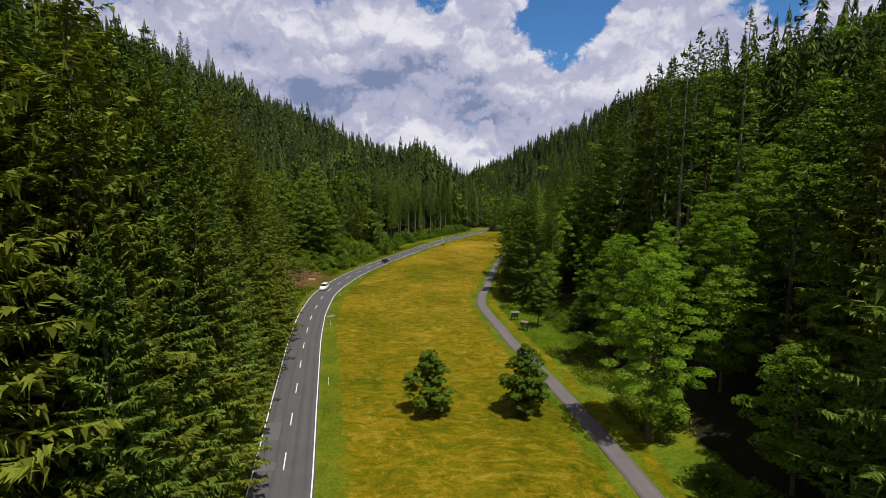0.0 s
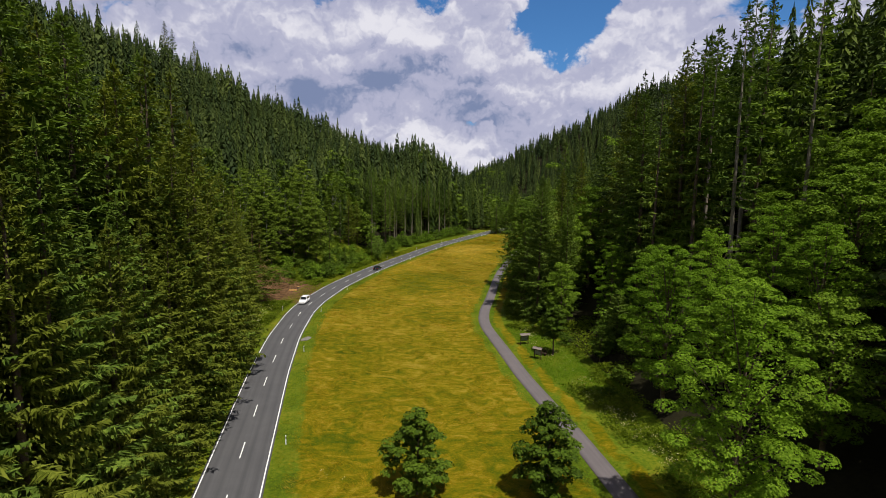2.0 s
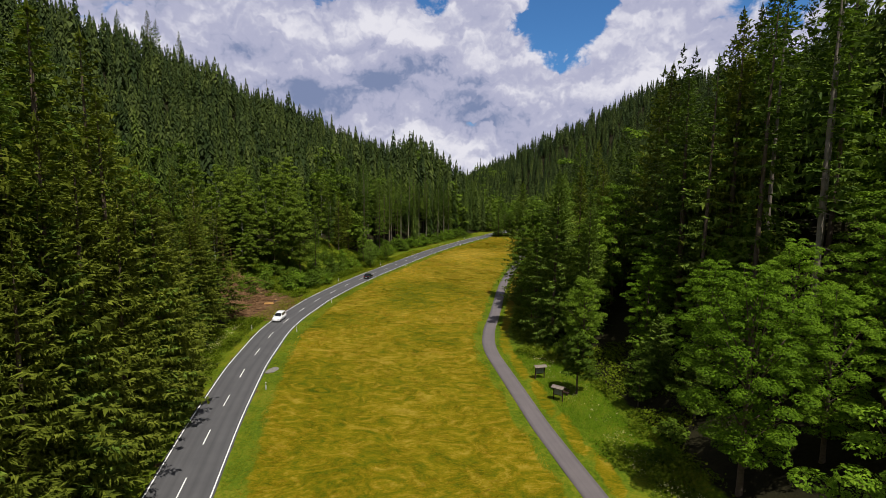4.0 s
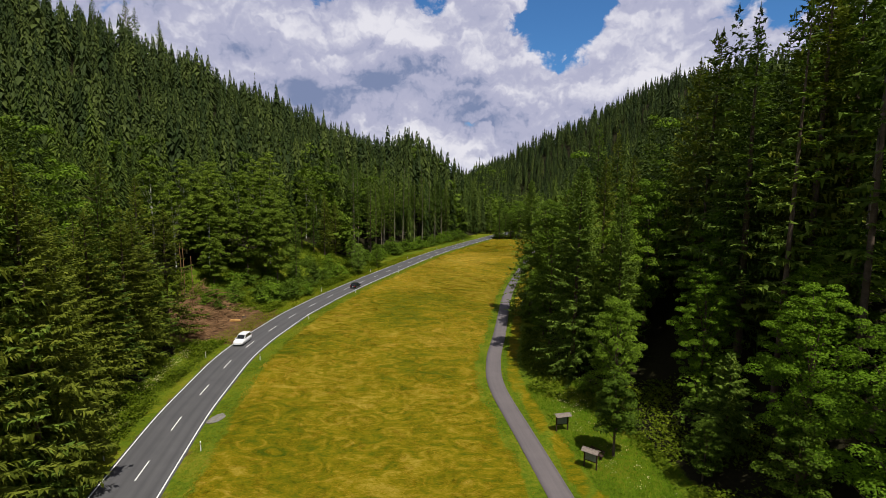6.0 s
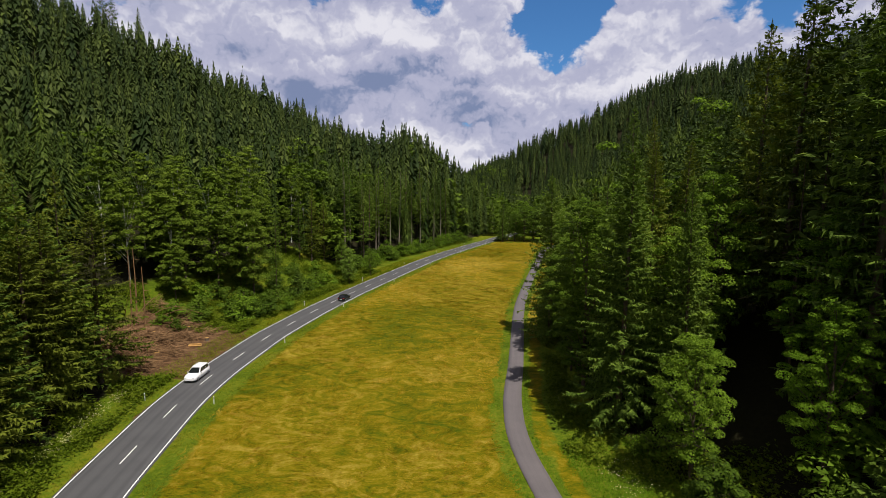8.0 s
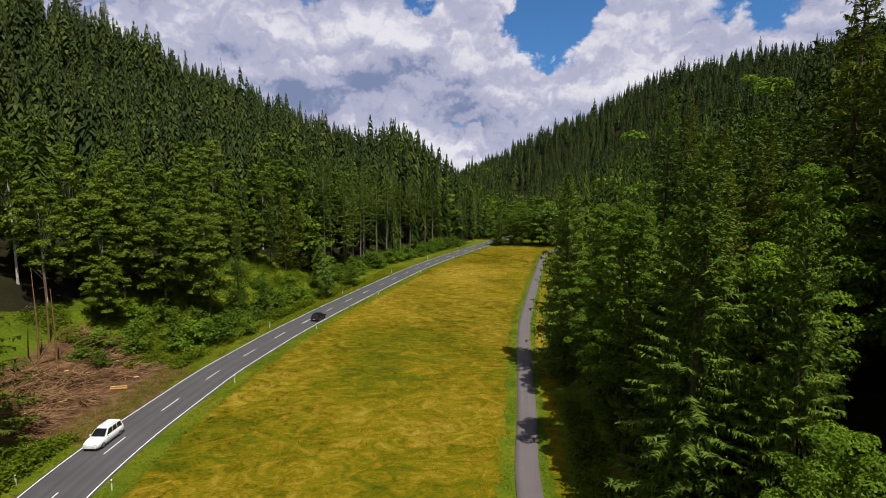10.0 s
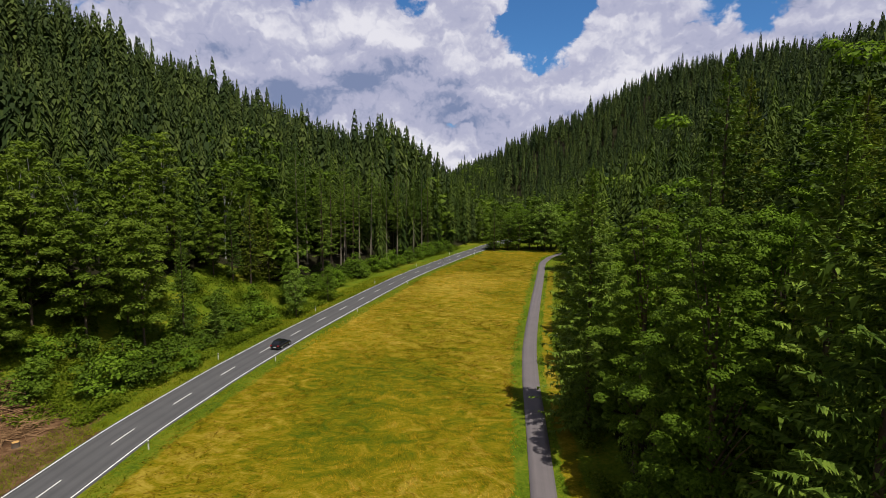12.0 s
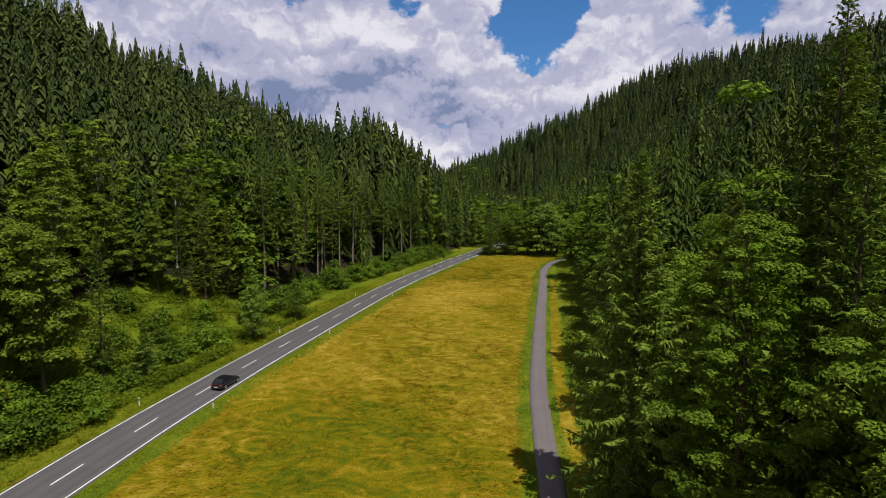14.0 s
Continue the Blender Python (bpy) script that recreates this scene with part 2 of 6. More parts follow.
RUBBER = plain("tyre_rubber", (0.018, 0.018, 0.018), 0.85, grain=0.1)
ALLOY = plain("wheel_alloy", (0.45, 0.45, 0.46), 0.35, 0.9, grain=0.06)
LAMP_RED = plain("red_lens", (0.42, 0.012, 0.012), 0.2, grain=0.05)
LAMP_CLEAR = plain("clear_lens", (0.55, 0.56, 0.58), 0.1, grain=0.05)


def asphalt(name, light, dark, tracks):
    m, t, b = material(name)
    geo = t.nodes.new("ShaderNodeNewGeometry")
    uv = t.nodes.new("ShaderNodeUVMap")
    sep = t.nodes.new("ShaderNodeSeparateXYZ")
    link(t, uv, 0, sep, 0)
    blot, grit = noise_tex(t, 0.35, 5, 0.6, (geo, 0)), noise_tex(t, 18.0, 2, 0.7, (geo, 0))
    long = t.nodes.new("ShaderNodeMapping")
    long.inputs["Scale"].default_value = (2.2, 0.03, 1.0)
    link(t, uv, 0, long, 0)
    streak = noise_tex(t, 1.0, 4, 0.6, (long, 0))
    s = maths(t, "ADD", maths_node(maths(t, "MULTIPLY", (blot, 0), 0.35)), maths_node(maths(t, "MULTIPLY", (grit, 0), 0.25)))
    s = maths(t, "ADD", (s, 0), maths_node(maths(t, "MULTIPLY", (streak, 0), 0.4)))
    r = ramp(t, [(0.33, dark), (0.66, light)])
    link(t, s, 0, r, 0)
    col = (r, 0)
    if tracks:
        # four polished wheel tracks
        for c in tracks:
            d = maths(t, "ABSOLUTE", maths_node(maths(t, "SUBTRACT", (sep, 0), c)))
            f = maths(t, "MULTIPLY_ADD", (d, 0), -2.2, 0.85, clamp=True)
            f2 = maths(t, "MULTIPLY", (f, 0), 0.42)
            col = (mixer(t, (f2, 0), col, tuple(c * 0.62 for c in dark)), 2)
    t.links.new(col[0].outputs[col[1]], b.inputs["Base Color"])
    b.inputs["Roughness"].default_value, b.inputs["Specular IOR Level"].default_value = 0.78, 0.3
    bp = t.nodes.new("ShaderNodeBump")
    bp.inputs["Strength"].default_value, bp.inputs["Distance"].default_value = 0.4, 0.01
    link(t, grit, 0, bp, "Height")
    link(t, bp, 0, b, "Normal")
    return m


ASPHALT = asphalt("road_asphalt", (0.098, 0.096, 0.098), (0.064, 0.063, 0.066), (-2.25, -0.95, 0.95, 2.25))
ASPHALT_PATCH = asphalt("patched_asphalt", (0.118, 0.114, 0.110), (0.085, 0.083, 0.082), ())
PATH_TAR = asphalt("path_asphalt", (0.150, 0.130, 0.132), (0.105, 0.092, 0.095), ())


def meadow_colours(t, geo):
    """Ripe hay in drifts between greener hollows, in streaks combed by the wind."""
    wide = noise_tex(t, 0.032, 4, 0.6, (geo, 0), 0.3)
    comb = t.nodes.new("ShaderNodeMapping")
    comb.inputs["Scale"].default_value = (0.22, 0.34, 0.3)
    comb.inputs["Rotation"].default_value = (0, 0, radians(38))
    link(t, geo, 0, comb, 0)
    drift = noise_tex(t, 1.0, 4, 0.62, (comb, 0), 2.6)
    lay = t.nodes.new("ShaderNodeMapping")
    lay.inputs["Scale"].default_value = (1.0, 3.0, 0.5)
    lay.inputs["Rotation"].default_value = (0, 0, radians(-18))
    link(t, geo, 0, lay, 0)
    streak = noise_tex(t, 1.0, 4, 0.65, (lay, 0), 3.2)
    s = maths(t, "ADD", maths_node(maths(t, "MULTIPLY", (wide, 0), 0.32)), maths_node(maths(t, "MULTIPLY", (drift, 0), 0.38)))
    s = maths(t, "ADD", (s, 0), maths_node(maths(t, "MULTIPLY", (streak, 0), 0.30)))
    # greener where the ground is damp, riper up the valley
    sep = t.nodes.new("ShaderNodeSeparateXYZ")
    link(t, geo, 0, sep, 0)
    ripe = t.nodes.new("ShaderNodeMapRange")
    link(t, sep, 1, ripe, 0)
    ripe.inputs[1].default_value, ripe.inputs[2].default_value = 50.0, 230.0
    ripe.inputs[3].default_value, ripe.inputs[4].default_value = -0.004, 0.058
    s = maths(t, "MULTIPLY_ADD", (s, 0), 1.85, -0.425)
    s = maths(t, "ADD", (s, 0), (ripe, 0))
    r = ramp(t, [(0.32, (0.066, 0.092, 0.002)), (0.45, (0.140, 0.126, 0.002)), (0.56, (0.230, 0.162, 0.004)), (0.74, (0.400, 0.275, 0.042))])
    link(t, s, 0, r, 0)
    return r


def ground_material():
    m, t, b = material("ground")
    geo = t.nodes.new("ShaderNodeNewGeometry")
    zone = t.nodes.new("ShaderNodeVertexColor")
    zone.layer_name = "zone"
    sep = t.nodes.new("ShaderNodeSeparateColor")
    link(t, zone, 0, sep, 0)
    rag = noise_tex(t, 0.5, 5, 0.65, (geo, 0))
    def mask(i, hard=5.0):
        a = maths(t, "ADD", (sep, i), maths_node(maths(t, "MULTIPLY_ADD", (rag, 0), 0.9, -0.45)))
        return (maths(t, "MULTIPLY_ADD", (a, 0), hard, 0.5 - hard * 0.5, clamp=True), 0)
    g1, g2 = noise_tex(t, 0.11, 4, 0.6, (geo, 0)), noise_tex(t, 2.4, 4, 0.65, (geo, 0))
    gs = maths(t, "ADD", maths_node(maths(t, "MULTIPLY", (g1, 0), 0.55)), maths_node(maths(t, "MULTIPLY", (g2, 0), 0.45)))
    green = ramp(t, [(0.32, (0.040, 0.062, 0.004)), (0.47, (0.076, 0.116, 0.005)), (0.58, (0.138, 0.150, 0.009)), (0.70, (0.190, 0.148, 0.020))])
    link(t, gs, 0, green, 0)
    hay = meadow_colours(t, geo)
    s1 = noise_tex(t, 0.8, 6, 0.7, (geo, 0))
    soil = ramp(t, [(0.32, (0.042, 0.022, 0.011)), (0.5, (0.105, 0.056, 0.027)), (0.68, (0.195, 0.115, 0.060))])
    link(t, s1, 0, soil, 0)
    # litter, its colour cut to near-black to darken the wooded ground
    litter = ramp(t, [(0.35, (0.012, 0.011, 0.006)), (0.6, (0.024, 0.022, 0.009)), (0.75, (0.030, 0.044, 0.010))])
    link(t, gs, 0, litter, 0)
    under = mixer(t, 1.0, (hay, 0), (0.72, 0.78, 0.62), "MULTIPLY")
    c = mixer(t, mask(0), (green, 0), (under, 2))
    c = mixer(t, mask(1), (c, 2), (soil, 0))
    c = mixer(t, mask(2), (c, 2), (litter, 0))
    link(t, c, 2, b, "Base Color")
    b.inputs["Roughness"].default_value, b.inputs["Specular IOR Level"].default_value = 0.95, 0.08
    bp = t.nodes.new("ShaderNodeBump")
    bp.inputs["Strength"].default_value, bp.inputs["Distance"].default_value = 0.8, 0.12
    link(t, g2, 0, bp, "Height")
    link(t, bp, 0, b, "Normal")
    return m


def hay_material():
    m, t, b = material("hay")
    geo = t.nodes.new("ShaderNodeNewGeometry")
    hay = meadow_colours(t, geo)
    tone = ramp(t, [(0.0, (0.90, 0.96, 0.80)), (0.6, (1.20, 1.16, 1.1)), (1.0, (1.62, 1.46, 1.5))])
    link(t, geo, "Random Per Island", tone, 0)
    c = mixer(t, 1.0, (hay, 0), (tone, 0), "MULTIPLY")
    link(t, c, 2, b, "Base Color")
    b.inputs["Roughness"].default_value, b.inputs["Specular IOR Level"].default_value = 0.8, 0.1
    tr = t.nodes.new("ShaderNodeBsdfTranslucent")
    link(t, c, 2, tr, 0)
    mx = t.nodes.new("ShaderNodeMixShader")
    mx.inputs[0].default_value = 0.4
    link(t, b, 0, mx, 1)
    link(t, tr, 0, mx, 2)
    link(t, mx, 0, t.nodes["Material Output"], 0)
    return m


GROUND, HAY = ground_material(), hay_material()

# ---------------------------------------------------------------- plan of the valley
K = 0.85                                               # one unit of the plan, in metres


def line(rows, blur=9):
    """A smooth x over y through a few rows (x, y) of the plan, in metres."""
    rows = np.array(rows, float) * K
    ys = np.arange(-400, 1300, 1.0)
    xs = np.interp(ys, rows[:, 1], rows[:, 0])
    k = np.hanning(2 * blur + 3)[1:-1]
    xs = np.convolve(np.pad(xs, blur, mode="edge"), k / k.sum(), mode="valid")
    return lambda y: np.interp(y, ys, xs)


road_x = line([(8, -60), (-9.5, 10), (-18.5, 54.4), (-23.4, 76), (-31.2, 111), (-35.5, 134), (-38.1, 157), (-38.1, 169), (-36.0, 192), (-31.6, 214), (-25.6, 237), (-19.0, 259), (-12.2, 281), (-4.8, 304), (3.3, 325), (12.2, 345), (22, 367), (32, 387), (37.5, 400), (46, 416), (58, 434), (76, 455), (104, 480), (150, 520), (240, 600)], 7)
path_x = line([(30, -60), (25.5, 30), (24.2, 54), (22.5, 70), (20, 88), (16, 111), (14.2, 126), (12.0, 143), (11.8, 150), (13, 161), (15.4, 173), (18.5, 191), (21.3, 208), (24.4, 224), (28.5, 241), (36, 270), (44, 300), (55, 342), (63, 360), (76, 378), (95, 398), (140, 450)], 5)
left_foot = line([(-6, -60), (-18, 10), (-26, 52), (-31, 76), (-38, 100), (-42, 121), (-48, 155), (-52, 180), (-50, 200), (-45, 225), (-36, 262), (-26, 290), (-16, 316), (0, 350), (14, 375), (26, 400), (34, 425), (36, 455), (25, 500), (-30, 560), (-120, 650), (-250, 800)], 9)
right_foot = line([(46, -60), (37, 10), (33, 54), (30, 90), (28, 112), (27, 125), (22, 145), (21.5, 165), (24, 185), (30, 210), (38, 240), (48, 270), (57, 300), (70, 348), (80, 395), (82, 440), (84, 520), (88, 700), (88, 1100)], 9)
ROAD_HALF, LINE_OFF, PATH_HALF = 3.85 * K, 3.58 * K, 1.42 * K


def smooth(a, lo, hi):
    s = np.clip((a - lo) / (hi - lo), 0, 1)
    return s * s * (3 - 2 * s)


def floor_z(y):
    y = np.clip(np.asarray(y, float) / K, 0, 800)
    return 2.0e-5 * y * y * K


def slope_side(y, curve):
    """The cosine that turns a width across (x) into one square to the line."""
    return 1.0 / np.sqrt(1.0 + ((curve(y + 1.0) - curve(y - 1.0)) / 2.0) ** 2)


def ground_z(x, y):
    """Height of the land, without the dip under the road and the path."""
    x, y = np.asarray(x, float), np.asarray(y, float)
    dl = np.maximum(left_foot(y) - x, 0)
    dr = np.maximum(x - right_foot(y), 0)
    lift_l = 0.495 * (1 + 0.55 * smooth(y, 290, 370) * (1 - smooth(dl, 30, 85))) * dl * (1 - 0.6 * np.exp(-dl / 7.0))
    lift_r = 0.55 * dr * (1 - 0.75 * np.exp(-dr / 9.0))
    # a second hill closes the valley behind the first
    df = np.maximum(x + 16.0, 0)
    turn = smooth(y, 500, 690)
    lift_r = lift_r * (1 - turn) + 0.57 * df * turn
    lift_r = lift_r * (1 - 0.45 * smooth(y, 600, 760))
    shoulder = 1 - smooth(y, 318, 362)
    lift_l = lift_l + 0.20 * np.maximum(dl - 130, 0) * shoulder
    cap_l, cap_r = 96.0 + 28.0 * shoulder, 106.0 + 34.0 * smooth(y, 430, 560)
    lift_l = cap_l * (1 - np.exp(-(lift_l / cap_l) ** 3)) ** (1 / 3)
    lift_r = cap_r * (1 - np.exp(-(lift_r / cap_r) ** 7)) ** (1 / 7)
    rough = 0.9 * np.sin(x * 0.071 + 1.3) * np.sin(y * 0.053) + 0.5 * np.sin(x * 0.19 + y * 0.13)
    return floor_z(y) + lift_l + lift_r + rough * np.clip((dl + dr) / 30.0, 0, 1)


def land(x, y):
    z = ground_z(x, y)
    dr = np.abs(x - road_x(y)) * slope_side(y, road_x)
    dp = np.abs(x - path_x(y)) * slope_side(y, path_x)
    z = z - 0.16 * np.clip((ROAD_HALF + 0.8 - dr) / 0.7, 0, 1) - 0.10 * np.clip((PATH_HALF + 0.6 - dp) / 0.5, 0, 1) * (y < 395 * K)
    return z


def mesh_of(name, verts, faces, mats, slots=None, flat=True):
    """A mesh from arrays: verts (n, 3), faces (m, 3 or 4)."""
    verts, faces = np.asarray(verts, np.float32), np.asarray(faces, np.int32)
    me = bpy.data.meshes.new(name)
    k = faces.shape[1]
    me.vertices.add(len(verts))
    me.vertices.foreach_set("co", verts.ravel())
    me.loops.add(faces.size)
    me.loops.foreach_set("vertex_index", faces.ravel())
    me.polygons.add(len(faces))
    me.polygons.foreach_set("loop_start", np.arange(0, faces.size, k, dtype=np.int32))
    if slots is not None:
        me.polygons.foreach_set("material_index", np.asarray(slots, np.int32))
    me.polygons.foreach_set("use_smooth", np.full(len(faces), not flat))
    for m in mats:
        me.materials.append(m)
    me.update()
    me.validate()
    return me


def grid_faces(n, m):
    i = np.arange(n * m).reshape(n, m)
    return np.stack([i[:-1, :-1], i[:-1, 1:], i[1:, 1:], i[1:, :-1]], -1).reshape(-1, 4)


def build_ground():
    xs = np.concatenate([np.array([-4200, -2500, -1500, -900, -600, -420]), np.arange(-300, -70, 8.0), np.arange(-70, 80, 1.5), np.arange(80, 380, 8.0), np.array([420, 520, 700, 1000, 1600, 2600, 4200])])
    ys = np.concatenate([np.array([-3500, -1800, -900, -400, -200]), np.arange(-120, 0, 8.0), np.arange(0, 380, 1.9), np.arange(380, 900, 9.0), np.array([950, 1050, 1200, 1500, 2000, 2600, 4000])])
    X, Y = np.meshgrid(xs, ys)
    Yc = np.clip(Y, -150, 1000)
    Z = land(X, Yc)
    me = mesh_of("ground", np.stack([X, Y, Z], -1).reshape(-1, 3), grid_faces(len(ys), len(xs)), [GROUND], flat=False)
    # what grows where: hay, bare soil, near-black litter under the trees and up the bank
    dr = (X - road_x(Y)) * slope_side(Y, road_x)
    dp = (X - path_x(Y)) * slope_side(Y, path_x)
    wide = smooth(dr, ROAD_HALF + 1.6, ROAD_HALF + 4.2) * smooth(-dp, PATH_HALF + 0.9, PATH_HALF + 2.2) * (Y < 320)
    near = 0.62 + 0.38 * smooth(Y / K, 40, 100)
    hay = wide * near
    strip = np.exp(-((dp - 3.05) / 0.85) ** 2) * (Y < 320 * K) * smooth(Y / K, 20, 60) * 1.25
    hay = np.maximum(hay, strip)
    bank = np.exp(-((dr + 7.2 * K) / (2.6 * K)) ** 2) * smooth(Y / K, 215, 250) * (Y < 330 * K) * 0.55
    hay = np.maximum(hay, bank)
    cx, cy = (X / K + 47.5), (Y / K - 180)
    soil = smooth(-np.abs(cx + 0.12 * cy) / 9.5, -1.0, -0.55) * smooth(-np.abs(cy - 3) / 19, -1.0, -0.7)
    soil = np.maximum(soil, 0.8 * smooth(-np.abs(cx + 10) / 11, -1.0, -0.3) * smooth(-np.abs(cy - 4) / 22, -1, -0.6))
    soil = np.maximum(soil, 0.6 * np.exp(-((np.abs(dr) - ROAD_HALF - 0.12) / 0.3) ** 2))
    soil = soil * (dr < -ROAD_HALF + 0.2) + 0.5 * np.exp(-((dr - ROAD_HALF - 0.1) / 0.3) ** 2)
    open_bank = smooth(Y / K, 160, 175) * (1 - smooth(Y / K, 268, 285))
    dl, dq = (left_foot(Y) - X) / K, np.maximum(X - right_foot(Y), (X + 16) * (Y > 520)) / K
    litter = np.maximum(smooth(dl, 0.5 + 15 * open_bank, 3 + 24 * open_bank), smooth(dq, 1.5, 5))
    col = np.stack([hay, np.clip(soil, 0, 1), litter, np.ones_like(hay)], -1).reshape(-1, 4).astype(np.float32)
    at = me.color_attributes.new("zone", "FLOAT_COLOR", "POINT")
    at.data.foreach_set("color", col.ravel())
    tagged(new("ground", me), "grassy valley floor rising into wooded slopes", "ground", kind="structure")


build_ground()


def ribbon(name, curve, offs, y0, y1, lift, mat, step=1.5, uv=False, thick=0.0):
    """A strip along a line of the plan: offs are its edges across, in metres."""
    ys = np.arange(y0, y1 + step * 0.5, step)
    c = curve(ys)
    tx, ty = np.gradient(c, ys), np.ones_like(ys)
    n = np.hypot(tx, ty)
    nx, ny = ty / n, -tx / n
    offs = np.asarray(offs, float)
    X = c[:, None] + nx[:, None] * offs
    Y = ys[:, None] + ny[:, None] * offs
    Z = floor_z(Y) + lift
    v = np.stack([X, Y, Z], -1)
    if thick:
        lo = v[:, [0, -1]].copy()
        lo[:, :, 2] -= thick
        v = np.concatenate([lo[:, :1], v, lo[:, 1:]], 1)
        offs = np.concatenate([[offs[0]], offs, [offs[-1]]])
    f = grid_faces(v.shape[0], v.shape[1])
    me = mesh_of(name, v.reshape(-1, 3), f, [mat], flat=False)
    if uv:
        s = np.concatenate([[0], np.cumsum(np.hypot(np.diff(c), np.diff(ys)))])
        U = np.stack(np.broadcast_arrays(offs[None, :], s[:, None]), -1).reshape(-1, 2)
        lay = me.uv_layers.new(name="UVMap")
        lay.data.foreach_set("uv", U[f.ravel()].astype(np.float32).ravel())
    return me


def build_road():
    half = ROAD_HALF
    road = tagged(new("road", ribbon("road", road_x, np.linspace(-half, half, 9), -45, 430, 0.02, ASPHALT, uv=True, thick=0.25)), "grey two-lane asphalt country road with white lines", "road", kind="structure")
    for side in (-1, 1):
        o = side * LINE_OFF
        m = new("edge_line", ribbon("edge_line", road_x, [o - 0.07, o + 0.07], -45, 430, 0.026, PAINT_WHITE))
        m.parent = road
    ys = np.arange(-45, 430, 0.25)
    c = road_x(ys)
    s = np.concatenate([[0], np.cumsum(np.hypot(np.diff(c), np.diff(ys)))])
    s0 = np.interp(202.2 * K, ys, s)
    period, dash = 12.0 * K, 4.2 * K
    k0 = -int(s0 / period)
    for k in range(k0, 23):
        a, b = (np.interp(s0 + k * period + q * dash / 2, s, ys) for q in (-1, 1))
        if a < -40:
            continue
        d = new("dash", ribbon("dash", road_x, [-0.065, 0.065], a, b, 0.026, PAINT_WHITE, step=(b - a) / 4))
        d.parent = road
    for o, a, b, w in ((-2.0, 66 * K, 72 * K, 0.9), (-1.9, 58.5 * K, 61 * K, 1.0)):
        p = new("asphalt_patch", ribbon("asphalt_patch", road_x, [o - w, o + w], a, b, 0.024, ASPHALT_PATCH, uv=True))
        p.parent = road
    tagged(new("bike_path", ribbon("bike_path", path_x, np.linspace(-PATH_HALF, PATH_HALF, 5), -30, 395 * K, 0.02, PATH_TAR, uv=True, thick=0.15)), "narrow grey asphalt cycle path beside the meadow", "path", kind="structure")


build_road()
# ---------------------------------------------------------------- trees


def tube(rings, sides=7, cap=True):
    """Rings (centre, radius) joined into a tapered tube: verts, quad faces."""
    v = []
    for c, r in rings:
        a = np.arange(sides) * 2 * np.pi / sides
        v.append(np.stack([c[0] + r * np.cos(a), c[1] + r * np.sin(a), np.full(sides, c[2])], -1))
    v = np.concatenate(v)
    f = []
    for i in range(len(rings) - 1):
        for j in range(sides):
            k = (j + 1) % sides
            f.append((i * sides + j, i * sides + k, (i + 1) * sides + k, (i + 1) * sides + j))
    return v, np.array(f)


def stick(a, b, ra, rb, sides=4):
    """A thin tapered rod from a to b."""
    a, b = np.asarray(a, float), np.asarray(b, float)
    d = (b - a) / max(np.linalg.norm(b - a), 1e-6)
    u = np.cross(d, (0.0, 0.0, 1.0) if abs(d[2]) < 0.9 else (1.0, 0.0, 0.0))
    u /= np.linalg.norm(u)
    w = np.cross(d, u)
    t = np.arange(sides) * 2 * np.pi / sides
    ring = np.cos(t)[:, None] * u + np.sin(t)[:, None] * w
    v = np.concatenate([a + ra * ring, b + rb * ring])
    f = [(j, (j + 1) % sides, sides + (j + 1) % sides, sides + j) for j in range(sides)]
    return v, np.array(f)


def merge(parts):
    vs, fs, n = [], [], 0
    for v, f in parts:
        vs.append(v)
        fs.append(f + n)
        n += len(v)
    return np.concatenate(vs), np.concatenate(fs)


